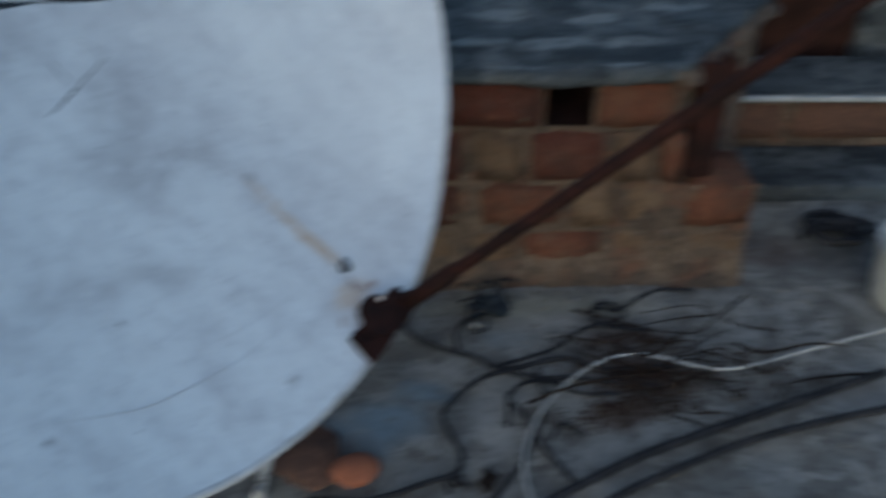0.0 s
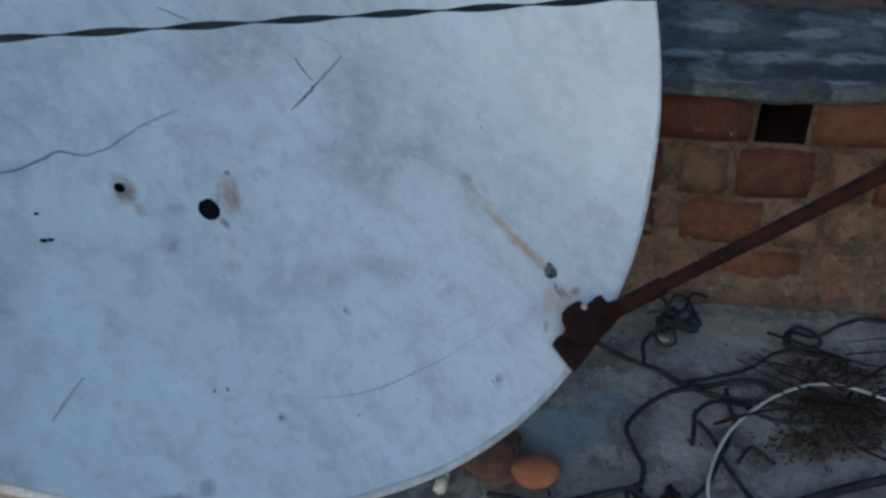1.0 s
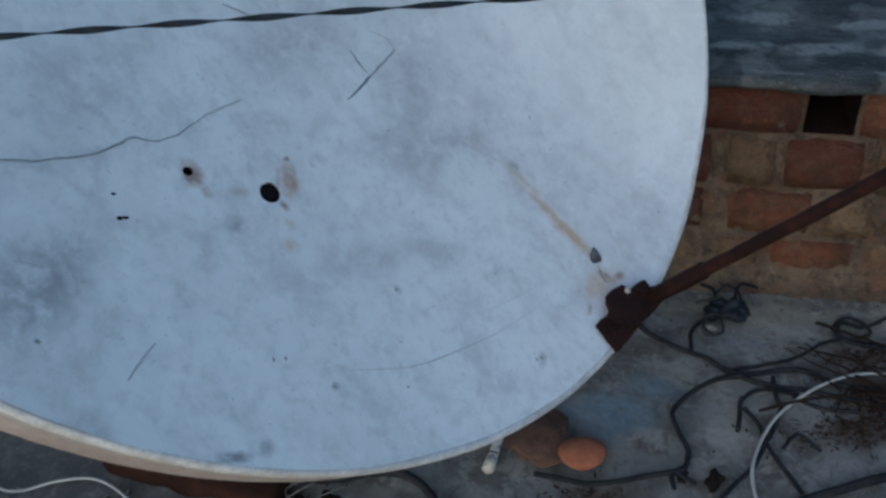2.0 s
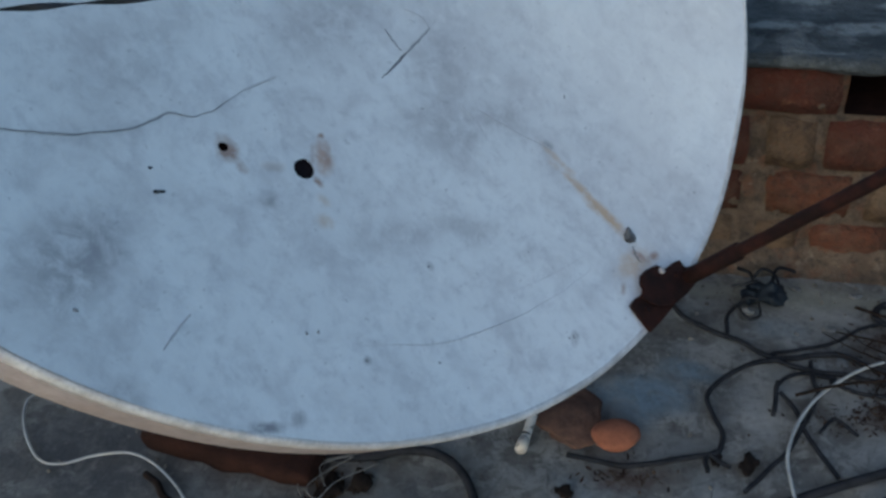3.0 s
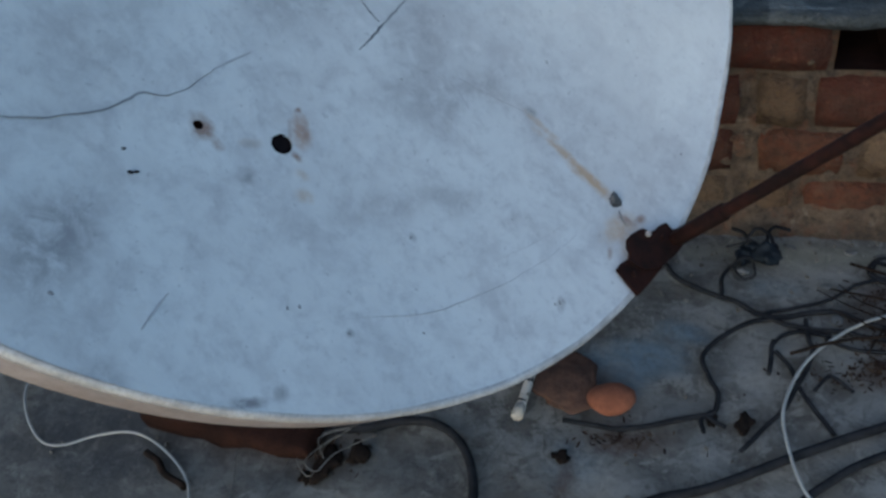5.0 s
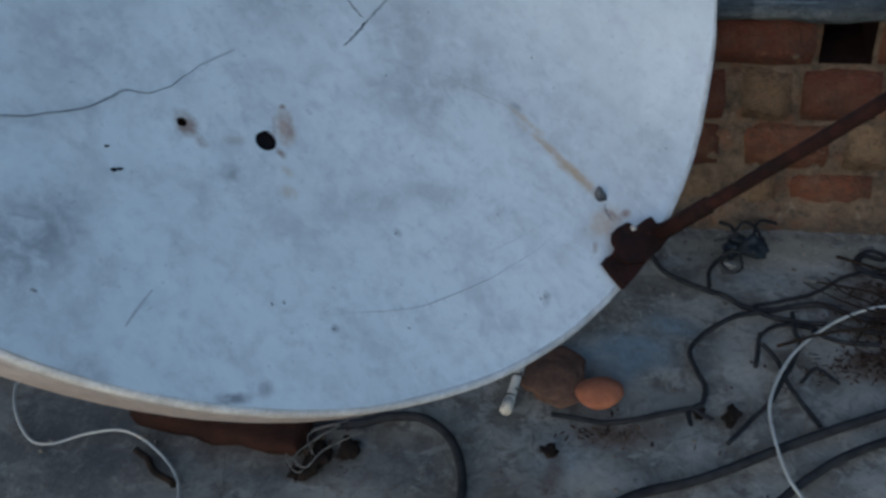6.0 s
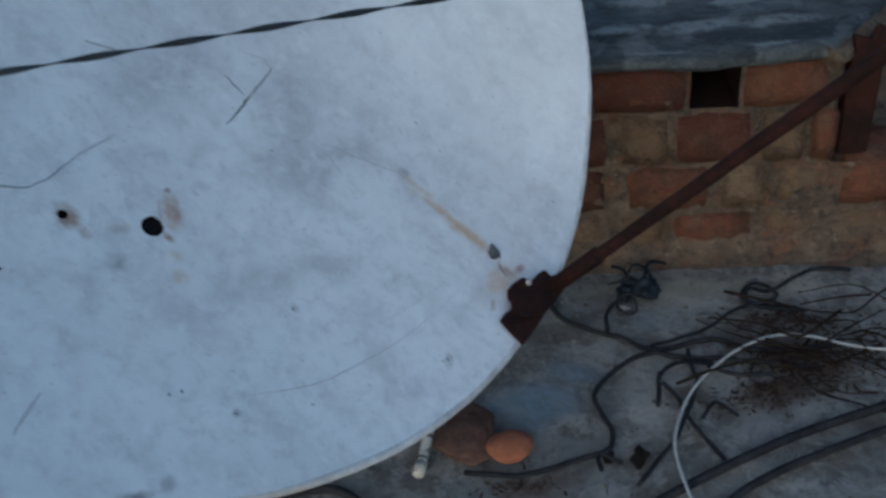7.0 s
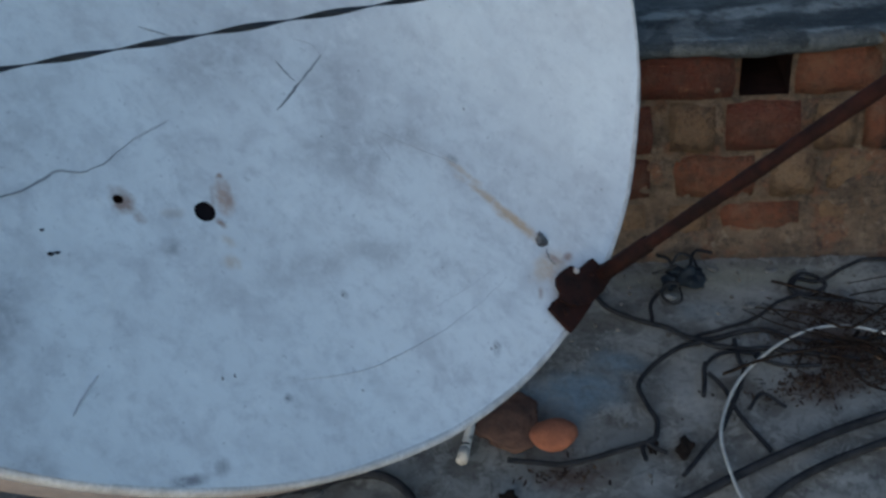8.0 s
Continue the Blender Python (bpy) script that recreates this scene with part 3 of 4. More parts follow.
def satellite_dish():
    dish = empty("satellite_dish")
    dish.matrix_world = DISH_AT
    tagged(dish, "weathered white offset satellite dish with rust stains and scratches", "satellite dish")

    def add(name, bm, material, label="", smooth=False, parent=None):
        ob = part(name, bm, material, None, label, smooth)
        ob.parent = parent or dish
        return ob

    shell = add("reflector", dish_shell(), PAINT, "scuffed white painted reflector", True)
    solid = shell.modifiers.new("thickness", "SOLIDIFY")
    solid.thickness, solid.offset, solid.use_rim = 0.0016, -1.0, False
    # the rolled rim
    def turned(prof, name, coat, label):
        bm = bmesh.new()
        rings = []
        for k in range(192):
            a = 2 * math.pi * k / 192
            w = 0.0012 * noise.noise(Vector((math.cos(a) * 5, math.sin(a) * 5, 0))) + 0.0004 * noise.noise(Vector((math.cos(a) * 30, math.sin(a) * 30, 0)))
            w += out_of_round(a)
            rings.append([bm.verts.new(((r + w) * math.cos(a), (r + w) * math.sin(a), h)) for r, h in prof])
        for k in range(192):
            p, q = rings[k], rings[(k + 1) % 192]
            for j in range(len(prof)):
                bm.faces.new((p[j], p[(j + 1) % len(prof)], q[(j + 1) % len(prof)], q[j]))
        bmesh.ops.recalc_face_normals(bm, faces=bm.faces)
        add(name, bm, coat, label, True)

    turned([(R - 0.0045, DEPTH - 0.0075), (R - 0.0032, DEPTH - 0.0016), (R - 0.0016, DEPTH + 0.0001), (R + 0.0012, DEPTH + 0.0004), (R + 0.0034, DEPTH - 0.0022), (R + 0.0040, DEPTH - 0.0068), (R + 0.0020, DEPTH - 0.0075), (R - 0.001, DEPTH - 0.004)],
           "rim_edge", EDGE, "chipped white rolled edge")
    turned([(R + 0.0022, DEPTH - 0.0072), (R + 0.0056, DEPTH - 0.041), (R + 0.0054, DEPTH - 0.0435), (R + 0.004, DEPTH - 0.0445), (R + 0.003, DEPTH - 0.041), (R, DEPTH - 0.0078)],
           "rim_band", LIP, "dirty beige rim band")
    # scratches and cracked paint
    crack = [(-0.46, -0.108), (-0.44, -0.119), (-0.417, -0.132), (-0.398, -0.143), (-0.376, -0.153), (-0.343, -0.164), (-0.322, -0.167), (-0.304, -0.168), (-0.289, -0.179), (-0.27, -0.183), (-0.253, -0.183), (-0.226, -0.182)]
    add("crack", ribbon(crack, 0.0017), SCRATCH, "wavy crack in the paint")
    add("crack", ribbon([(-0.232, -0.182), (-0.214, -0.184), (-0.189, -0.187)], 0.0022), FAINT)
    for line, w, coat in ((((-0.086, -0.238), (-0.062, -0.2355), (-0.038, -0.232)), 0.0028, DARKLINE), (((-0.042, -0.2325), (-0.016, -0.229), (0.008, -0.225)), 0.0024, SCRATCH),
                          (((0.007, -0.225), (0.008, -0.212), (-0.005, -0.197)), 0.0009, FAINT), (((-0.042, -0.203), (-0.043, -0.214), (-0.042, -0.228)), 0.0018, DARKLINE),
                          (((-0.406, -0.287), (-0.423, -0.289), (-0.441, -0.292)), 0.0017, FAINT), (((-0.01, -0.315), (0.005, -0.345), (0.03, -0.39)), 0.0014, FAINT),
                          (((-0.317, -0.379), (-0.257, -0.424), (-0.212, -0.447), (-0.157, -0.468), (-0.091, -0.485), (-0.046, -0.492)), 0.0008, FAINTEST), (((-0.14, -0.452), (-0.09, -0.468), (-0.04, -0.480)), 0.0007, FAINTEST),
                          (((-0.139, -0.112), (-0.126, -0.125), (-0.113, -0.138)), 0.0016, SCRATCH), (((-0.024, -0.302), (-0.023, -0.323), (-0.029, -0.342)), 0.0022, FAINT),
                          (((0.019, -0.508), (0.012, -0.516), (0.010, -0.524)), 0.0018, DARKLINE)):
        add("scratch", ribbon(line, w, 0.0004), coat)
    for a, b, r in ((-0.34, -0.351, 0.0014), (-0.331, -0.357, 0.0017), (-0.126, -0.516, 0.0024), (-0.315, -0.397, 0.0020), (-0.069, -0.282, 0.0018), (-0.195, -0.385, 0.0014), (0.138, -0.519, 0.0018), (0.096, -0.359, 0.0016), (-0.131, -0.513, 0.0014), (-0.47, -0.24, 0.0015),
                    (0.07, -0.43, 0.0009), (-0.09, -0.44, 0.0011), (-0.26, -0.44, 0.0012), (0.03, -0.26, 0.0010)):
        bm = lump((r * 2.4, r * 1.3, 0.0008), a * 90, 0.7, 1)
        bmesh.ops.transform(bm, matrix=Matrix.Translation(bowl(a, b, 0.0002)) @ pose(0, 0, 0, 0, 0, a * 900), verts=bm.verts)
        add("chip", bm, CHIP)
    for a, b, r in ((-0.3605, -0.2100, 0.0024), (-0.3560, -0.2120, 0.0018), (-0.351, -0.194, 0.0015)):
        bm = lump((r * 2.2, r * 1.1, 0.0010), a * 70, 0.7, 1)
        bmesh.ops.transform(bm, matrix=Matrix.Translation(bowl(a, b, 0.0002)) @ pose(0, 0, 0, 0, 0, -30), verts=bm.verts)
        add("fleck", bm, BLACK, "black fleck of dirt")
    # added disc; its near black gives the hole a dark inside
    bm = bmesh.new()
    bmesh.ops.create_cone(bm, cap_ends=True, segments=20, radius1=0.0125, radius2=0.0118, depth=0.003, matrix=Matrix.Translation(bowl(-0.229, -0.26, -0.0055)))
    add("hole_backing", bm, HOLE_DARK, "added near-black disc backing the hole")
    bm = lump((0.010, 0.015, 0.006), 2.0, 0.9, 2)
    bmesh.ops.transform(bm, matrix=Matrix.Translation(bowl(0.024, -0.501, -0.002)), verts=bm.verts)
    add("bolt", bm, STEEL, "dull grey bolt stub")
    # rusted arm bracket, bolted over the lower rim
    lower = [(-0.047, -0.538), (-0.036, -0.538), (-0.025, -0.541), (-0.007, -0.548), (0.002, -0.560), (-0.005, -0.569), (-0.030, -0.568), (-0.054, -0.566), (-0.051, -0.552)]
    upper = [(-0.012, -0.527), (0.0, -0.528), (0.014, -0.532), (0.017, -0.540), (0.024, -0.542), (0.036, -0.544), (0.042, -0.546), (0.040, -0.554), (0.048, -0.558), (0.054, -0.564), (0.040, -0.571), (0.014, -0.570), (-0.009, -0.566), (-0.027, -0.555), (-0.031, -0.546), (-0.032, -0.539), (-0.024, -0.537), (-0.020, -0.531)]
    bracket = add("bracket", prism(lower, 0.1215, 0.1260, 0.0008, 0.40), RUST, "rusted iron arm bracket")
    add("clamp_plate", prism(upper, 0.1262, 0.1300, 0.0006, 0.40), RUST, "", False, bracket)
    for x, y, h in ((0.011, -0.538, 0.1184), (-0.038, -0.551, 0.1196), (0.022, -0.551, 0.1236)):
        bm = bmesh.new()
        bmesh.ops.create_cone(bm, cap_ends=True, segments=6, radius1=0.0034, radius2=0.0028, depth=0.003, matrix=Matrix.Translation((x, y, h + 0.0015)))
        add("bolt", bm, PALEBOLT if x == 0.011 else RUST, "dull metal bolt head", False, bracket)
    # the feed arm, a rusted tube pressed flat at its foot
    line = [Vector((0.033, -0.560 + 0.2425 * s, 0.134 + 0.970 * s)) for s in [x * 0.035 - 0.008 for x in range(26)]]
    bm = bmesh.new()
    sweep(bm, line, 0.0069, 0.0066, 12)
    roughen(bm, 0.0008, 60)
    add("feed_arm", bm, RUST, "rusted iron feed arm tube", True)
    bm = bmesh.new()
    sweep(bm, line[:3], 0.0092, 0.0086, 6)
    add("arm_socket", bm, RUST, "rusted socket of the arm", True)
    # back mount on its mast: unseen, added as support and to darken the holes
    bm = bmesh.new()
    box(bm, (-0.33, -0.30, -0.045), (0.30, 0.16, -0.030), 0.004)
    for x, y in ((-0.28, -0.22), (-0.24, -0.26), (0.26, -0.22), (0.0, 0.13)):
        box(bm, (x - 0.02, y - 0.02, -0.031), (x + 0.02, y + 0.02, max(bowl(x, y).z - 0.022, -0.028)))
    add("back_mount", bm, RUST, "added rusted back mounting plate, out of sight")
    return dish


satellite_dish()


def mast():
    bm = bmesh.new()
    foot = Vector((-0.345, 1.02, 0.0))
    sweep(bm, [foot + Vector((0, 0, z)) for z in (-0.01, 0.2, 0.45, 0.68)], 0.025, None, 14, up=(0, 1, 0))
    ob = part("mast", bm, RUST, smooth=True)
    return tagged(ob, "rusted steel pipe mast behind the dish", "mast")


mast()


def twisted_cable():
    """Flat black cable, twisted, strung from the dish's side rim to the feed arm."""
    start, end = Vector((-0.360, 0.396, 0.750)), Vector((0.512, 0.700, 0.7205))
    line = [DISH_AT @ Vector((-0.556, -0.006, DEPTH - 0.050)), DISH_AT @ Vector((-0.577, -0.009, DEPTH - 0.045)), DISH_AT @ Vector((-0.579, -0.010, DEPTH - 0.010))]
    line += [start.lerp(end, k / 330) for k in range(331)]
    line += [end + Vector(p) for p in ((0.006, 0.010, 0.008), (0.004, 0.024, 0.008), (-0.006, 0.030, -0.006), (-0.004, 0.014, -0.016))]
    bm = bmesh.new()
    sweep(bm, line, 0.0017, 0.0004, 10, 12.3)
    ob = part("twisted_cable", bm, BLUEBLACK, smooth=True)
    return tagged(ob, "flat black cable twisted and stretched across the dish", "cable")


twisted_cable()

# ---- post, cables and litter on the floor ----


def wall_post():
    post = empty("iron_post", (0.568, 1.300, 0.165))
    tagged(post, "rusted iron post stub with a jagged clamp in the parapet", "post")
    bm = bmesh.new()
    box(bm, (0.550, 1.282, 0.166), (0.592, 1.322, 0.332), 0.003)
    roughen(bm, 0.002, 40)
    part("shaft", bm, RUST, post)
    out = [(-0.042, 0.0), (-0.020, 0.010), (-0.022, 0.030), (0.0, 0.022), (0.010, 0.040), (0.026, 0.030), (0.028, -0.012), (0.0, -0.018), (-0.022, -0.004)]
    bm = prism(out, 0.0, 0.012, 0.001)
    bmesh.ops.transform(bm, matrix=pose(0.562, 1.268, 0.328, 80, 0, 8), verts=bm.verts)
    part("clamp", bm, RUST, post, "jagged rusted clamp")
    return post


wall_post()


def cable(name, pts, radius, material, label, category="cable", z=0.0, sides=8, wander=0.0, group=""):
    line = spline([(*p, z + radius) if len(p) == 2 else p for p in pts], 8)
    for k, p in enumerate(line):
        p += Vector((noise.noise(p * 25), noise.noise(p * 25 + Vector((5, 5, 5))), 0)) * wander
    bm = bmesh.new()
    sweep(bm, line, radius, None, sides)
    ob = part(name, bm, material, smooth=True)
    return tagged(ob, label, category, group)


LOOSE = "thin black cables on the floor"
for path, radius, wander, label in (
    ([(0.09, 1.20), (0.132, 1.184), (0.153, 1.148), (0.173, 1.125), (0.193, 1.113), (0.219, 1.100), (0.249, 1.086), (0.270, 1.071), (0.291, 1.066), (0.327, 1.076), (0.356, 1.085), (0.377, 1.084), (0.397, 1.072), (0.441, 1.059), (0.52, 1.07)], 0.0036, 0.004, "thin black cable lying across the cement floor"),
    ([(0.291, 1.064), (0.262, 1.054), (0.237, 1.036), (0.216, 1.012), (0.198, 0.980), (0.209, 0.952), (0.219, 0.929), (0.220, 0.906), (0.213, 0.892), (0.186, 0.881), (0.154, 0.867), (0.121, 0.857), (0.094, 0.853), (0.04, 0.86)], 0.0034, 0.004, "kinked thin black cable on the cement floor"),
    ([(0.262, 1.180), (0.240, 1.168), (0.225, 1.140), (0.224, 1.102)], 0.0028, 0.003, "short black cable end beside a taped joint"),
    ([(0.290, 1.025), (0.285, 1.004), (0.280, 0.964)], 0.0030, 0.003, "short bent black cable offcut on the floor"),
    ([(0.286, 1.014), (0.301, 1.036), (0.325, 1.044), (0.36, 1.04)], 0.0026, 0.003, "curved black cable offcut on the floor"),
    ([(0.290, 1.005), (0.298, 0.990), (0.310, 0.963), (0.322, 0.931), (0.335, 0.901), (0.349, 0.877)], 0.0030, 0.003, "straight black cable offcut on the floor"),
    ([(0.330, 1.066), (0.331, 1.029), (0.337, 1.014), (0.325, 0.978), (0.305, 0.929), (0.291, 0.902), (0.271, 0.876), (0.244, 0.839)], 0.0030, 0.003, "black cable offcut crossing another on the floor"),
    ([(0.277, 1.066), (0.312, 1.053), (0.339, 1.049), (0.374, 1.049), (0.407, 1.042), (0.48, 1.03)], 0.0034, 0.004, "black cable running into the dry twigs"),
    ([(0.277, 1.070), (0.288, 1.078), (0.328, 1.093), (0.366, 1.113), (0.396, 1.139), (0.43, 1.16)], 0.0024, 0.004, "faint thin black cable along the wall foot"),
    ([(0.352, 1.036), (0.372, 1.023), (0.398, 1.016), (0.43, 1.02)], 0.0026, 0.003, "short black cable branch on the floor"),
    ([(0.335, 0.945), (0.346, 0.966), (0.356, 0.968), (0.377, 0.946)], 0.0024, 0.003, "hooked black cable offcut on the floor"),
    ([(0.58, 1.225), (0.540, 1.235), (0.505, 1.217), (0.460, 1.186), (0.432, 1.192), (0.424, 1.168), (0.447, 1.158), (0.470, 1.178), (0.441, 1.202), (0.418, 1.176), (0.44, 1.15), (0.50, 1.14)], 0.0026, 0.005, "tangled black cable by the wall foot"),
    ([(0.213, 0.895), (0.200, 0.880), (0.203, 0.860)], 0.0030, 0.002, "short frayed black cable end on the floor"),
    ([(0.206, 0.888), (0.218, 0.878), (0.228, 0.872)], 0.0030, 0.002, "short frayed black cable end on the floor")):
    cable("black_cable", path, radius, BLACK, label, group=LOOSE, wander=wander)
cable("black_hose", [(0.80, 1.05), (0.60, 0.975), (0.457, 0.919), (0.384, 0.883), (0.313, 0.843), (0.231, 0.792), (0.194, 0.773), (0.150, 0.755), (0.10, 0.72)], 0.0058, BLACK, "thick black hose along the cement floor", "hose")
cable("black_hose", [(0.80, 0.99), (0.60, 0.94), (0.451, 0.878), (0.378, 0.839), (0.334, 0.803), (0.304, 0.772), (0.27, 0.73)], 0.0052, BLACK, "second thick black hose along the cement floor", "hose")
cable("black_hose", [(-0.26, 0.80), (-0.198, 0.812), (-0.158, 0.828), (-0.114, 0.829), (-0.075, 0.800), (-0.051, 0.743), (-0.045, 0.66)], 0.0058, BLACK, "curved black hose coming from under the dish", "hose")
cable("white_cable", [(0.95, 1.16), (0.835, 1.130), (0.72, 1.094), (0.60, 1.056), (0.545, 1.060), (0.484, 1.083), (0.435, 1.080), (0.385, 1.051), (0.338, 1.003), (0.310, 0.955), (0.293, 0.898), (0.296, 0.847), (0.306, 0.800), (0.318, 0.773), (0.35, 0.72)], 0.0021, WHITE, "looped white coaxial cable on the floor", z=0.008)
cable("white_cable", [(-0.66, 0.86), (-0.687, 0.826), (-0.663, 0.779), (-0.617, 0.737), (-0.582, 0.733), (-0.543, 0.754), (-0.499, 0.765), (-0.450, 0.748), (-0.396, 0.706), (-0.37, 0.65)], 0.0017, WHITE, "curved white coaxial cable hanging below the dish", z=0.003)
cable("string", [(-0.356, 0.83), (-0.352, 0.756), (-0.338, 0.708), (-0.33, 0.66)], 0.0006, OLDWIRE, "thin pale string on the floor under the dish", "string", sides=5)
cable("string", [(-0.285, 0.83), (-0.281, 0.763), (-0.290, 0.714), (-0.30, 0.66)], 0.0006, OLDWIRE, "thin pale string on the floor under the dish", "string", sides=5)
cable("wire_coil", [(-0.207, 0.811, 0.012), (-0.253, 0.790, 0.010), (-0.272, 0.759, 0.008), (-0.250, 0.731, 0.006), (-0.236, 0.752, 0.008), (-0.250, 0.782, 0.014), (-0.215, 0.800, 0.016), (-0.240, 0.775, 0.014), (-0.258, 0.750, 0.010), (-0.240, 0.738, 0.008), (-0.225, 0.765, 0.010), (-0.18, 0.80, 0.012)], 0.0008, OLDWIRE, "small loose coil of pale wire", "wire")
cable("cracked_stick", [(-0.465, 0.742), (-0.43, 0.715), (-0.395, 0.694)], 0.0045, TWIG, "short dark stick on the floor", "stick", wander=0.007)


def taped_joint():
    thing = empty("cable_joint", (0.273, 1.185, 0))
    tagged(thing, "lump of black tape around a cable joint", "cable joint")
    for size, seed, at, turn in (((0.034, 0.036, 0.030), 3.0, (0.286, 1.184, 0), 30), ((0.026, 0.024, 0.022), 6.0, (0.265, 1.196, 0), -10), ((0.020, 0.018, 0.018), 9.0, (0.254, 1.182, 0), 20)):
        bm = lump(size, seed, 0.8)
        bmesh.ops.transform(bm, matrix=pose(*at, 0, 0, turn), verts=bm.verts)
        part("tape_lump", bm, BLUEBLACK, thing, smooth=True)
    bm = lump((0.015, 0.012, 0.010), 8.0, 0.5)
    bmesh.ops.transform(bm, matrix=Matrix.Translation((0.252, 1.153, 0)), verts=bm.verts)
    part("cap", bm, STONE, thing, "small pale plastic cap", True)
    for pts, r in ((((0.230, 1.199, 0.010), (0.246, 1.198, 0.016), (0.265, 1.203, 0.022)), 0.0022), (((0.240, 1.246, 0.006), (0.254, 1.226, 0.016), (0.258, 1.206, 0.020)), 0.0026),
                   (((0.284, 1.200, 0.022), (0.289, 1.228, 0.020), (0.299, 1.246, 0.014), (0.320, 1.250, 0.006)), 0.0024), (((0.258, 1.205, 0.022), (0.270, 1.222, 0.028), (0.287, 1.214, 0.026), (0.294, 1.196, 0.020)), 0.0024),
                   (((0.246, 1.176, 0.014), (0.241, 1.155, 0.008), (0.254, 1.138, 0.005), (0.268, 1.146, 0.006), (0.266, 1.166, 0.012)), 0.0018), (((0.268, 1.176, 0.010), (0.250, 1.172, 0.014), (0.236, 1.160, 0.004)), 0.0026)):
        bm = bmesh.new()
        sweep(bm, spline(pts, 6), r, None, 6)
        part("wire_end", bm, BLACK, thing, smooth=True)


taped_joint()


def chunk(size, seed):
    """A broken brick: a bevelled block with ragged corners, resting on z = 0."""
    bm = bmesh.new()
    box(bm, (-size[0] / 2, -size[1] / 2, 0), (size[0] / 2, size[1] / 2, size[2]), min(size) * 0.22, 2)
    bmesh.ops.subdivide_edges(bm, edges=[e for e in bm.edges if e.calc_length() > min(size) * 0.5], cuts=5, use_grid_fill=True)
    roughen(bm, min(size) * 0.40, 0.5 / min(size), seed)
    roughen(bm, min(size) * 0.14, 2.0 / min(size), seed + 3)
    return bm


loose("brick_piece", lump((0.058, 0.049, 0.028), 5.7, 0.10, 3), CLAY, (0.093, 0.894, -0.002), 10, "rounded orange broken brick piece on the floor", "brick")
loose("brick_piece", lump((0.092, 0.088, 0.022), 4.4, 0.32, 3), DULLCLAY, (0.034, 0.916, -0.002), 8, "dirty brown half brick under the dish edge", "brick", smooth=True)
loose("brick_piece", chunk((0.23, 0.11, 0.034), 9), DARKCLAY, (-0.366, 0.822, -0.002), -6, "brown brick lying below the dish, darkened with painted shade", "brick", smooth=True)


def white_pipe():
    thing = empty("pipe_stub", (0.0, 0.9, 0))
    tagged(thing, "short chipped white pipe stub under the dish edge", "pipe")
    a, b = Vector((-0.016, 0.862, 0.010)), Vector((-0.004, 0.965, 0.014))
    bm = bmesh.new()
    sweep(bm, [a.lerp(b, k / 6) for k in range(7)], 0.0060, None, 10)
    roughen(bm, 0.0016, 90)
    part("tube", bm, LIMED, thing, smooth=True)
    for s in (0.10, 0.42):
        bm = bmesh.new()
        sweep(bm, [a.lerp(b, s), a.lerp(b, s + 0.025)], 0.0064, None, 10)
        part("band", bm, BLACK, thing, "dark ring mark")
    bm = bmesh.new()
    sweep(bm, [a.lerp(b, -0.12), a.lerp(b, 0.06)], 0.0072, None, 10)
    roughen(bm, 0.003, 120)
    part("collar", bm, LIMED, thing, smooth=True)


white_pipe()


def twig_heap():
    """Tangle of dead twigs against the wall's foot."""
    rnd = random.Random(5)
    heap = empty("twig_heap", (0.54, 1.06, 0))
    for k in range(28):
        x, y = rnd.gauss(0.50, 0.08), rnd.gauss(1.07, 0.05)
        if x < 0.40 or y > 1.18:
            x, y = rnd.uniform(0.44, 0.64), rnd.uniform(1.0, 1.14)
        a, l, z = rnd.uniform(-0.6, 0.6) + (math.pi if rnd.random() < 0.5 else 0), rnd.uniform(0.06, 0.20), rnd.uniform(0.003, 0.018)
        d = Vector((math.cos(a), math.sin(a), rnd.uniform(-0.05, 0.05)))
        pts = [Vector((x, y, z)) + d * l * s + Vector((rnd.gauss(0, 0.010), rnd.gauss(0, 0.012), rnd.gauss(0, 0.004))) for s in (-0.5, -0.17, 0.17, 0.5)]
        for p in pts:
            p.z = max(p.z, 0.002)
        r = rnd.uniform(0.0009, 0.0027)
        bm = bmesh.new()
        sweep(bm, spline(pts, 4), r, None, 6, 0, lambda s: 1.0 - 0.55 * s)
        part("twig", bm, TWIG, heap, smooth=True)
    return tagged(heap, "tangle of dead twigs on the floor by the parapet", "twigs")


twig_heap()


def white_pot():
    """A turned pot, open at the top, with a rolled lip and a thickness."""
    prof = ((0.0, 0.0), (0.050, 0.0), (0.058, 0.006), (0.066, 0.050), (0.070, 0.100), (0.074, 0.106), (0.072, 0.111), (0.066, 0.108), (0.062, 0.050), (0.052, 0.008), (0.0, 0.006))
    bm = bmesh.new()
    rings = [[bm.verts.new((r * math.cos(2 * math.pi * k / 32), r * math.sin(2 * math.pi * k / 32), z)) for k in range(32)] if r else [bm.verts.new((0, 0, z))] for r, z in prof]
    for a, b in zip(rings, rings[1:]):
        for k in range(32):
            j = (k + 1) % 32
            bm.faces.new([a[0], b[j], b[k]] if len(a) == 1 else [a[k], a[j], b[0]] if len(b) == 1 else [a[k], a[j], b[j], b[k]])
    bmesh.ops.recalc_face_normals(bm, faces=bm.faces)
    return loose("pot", bm, WHITE, (0.90, 1.20, -0.003), 0, "dusty white pot standing on the cement floor", "pot")


white_pot()


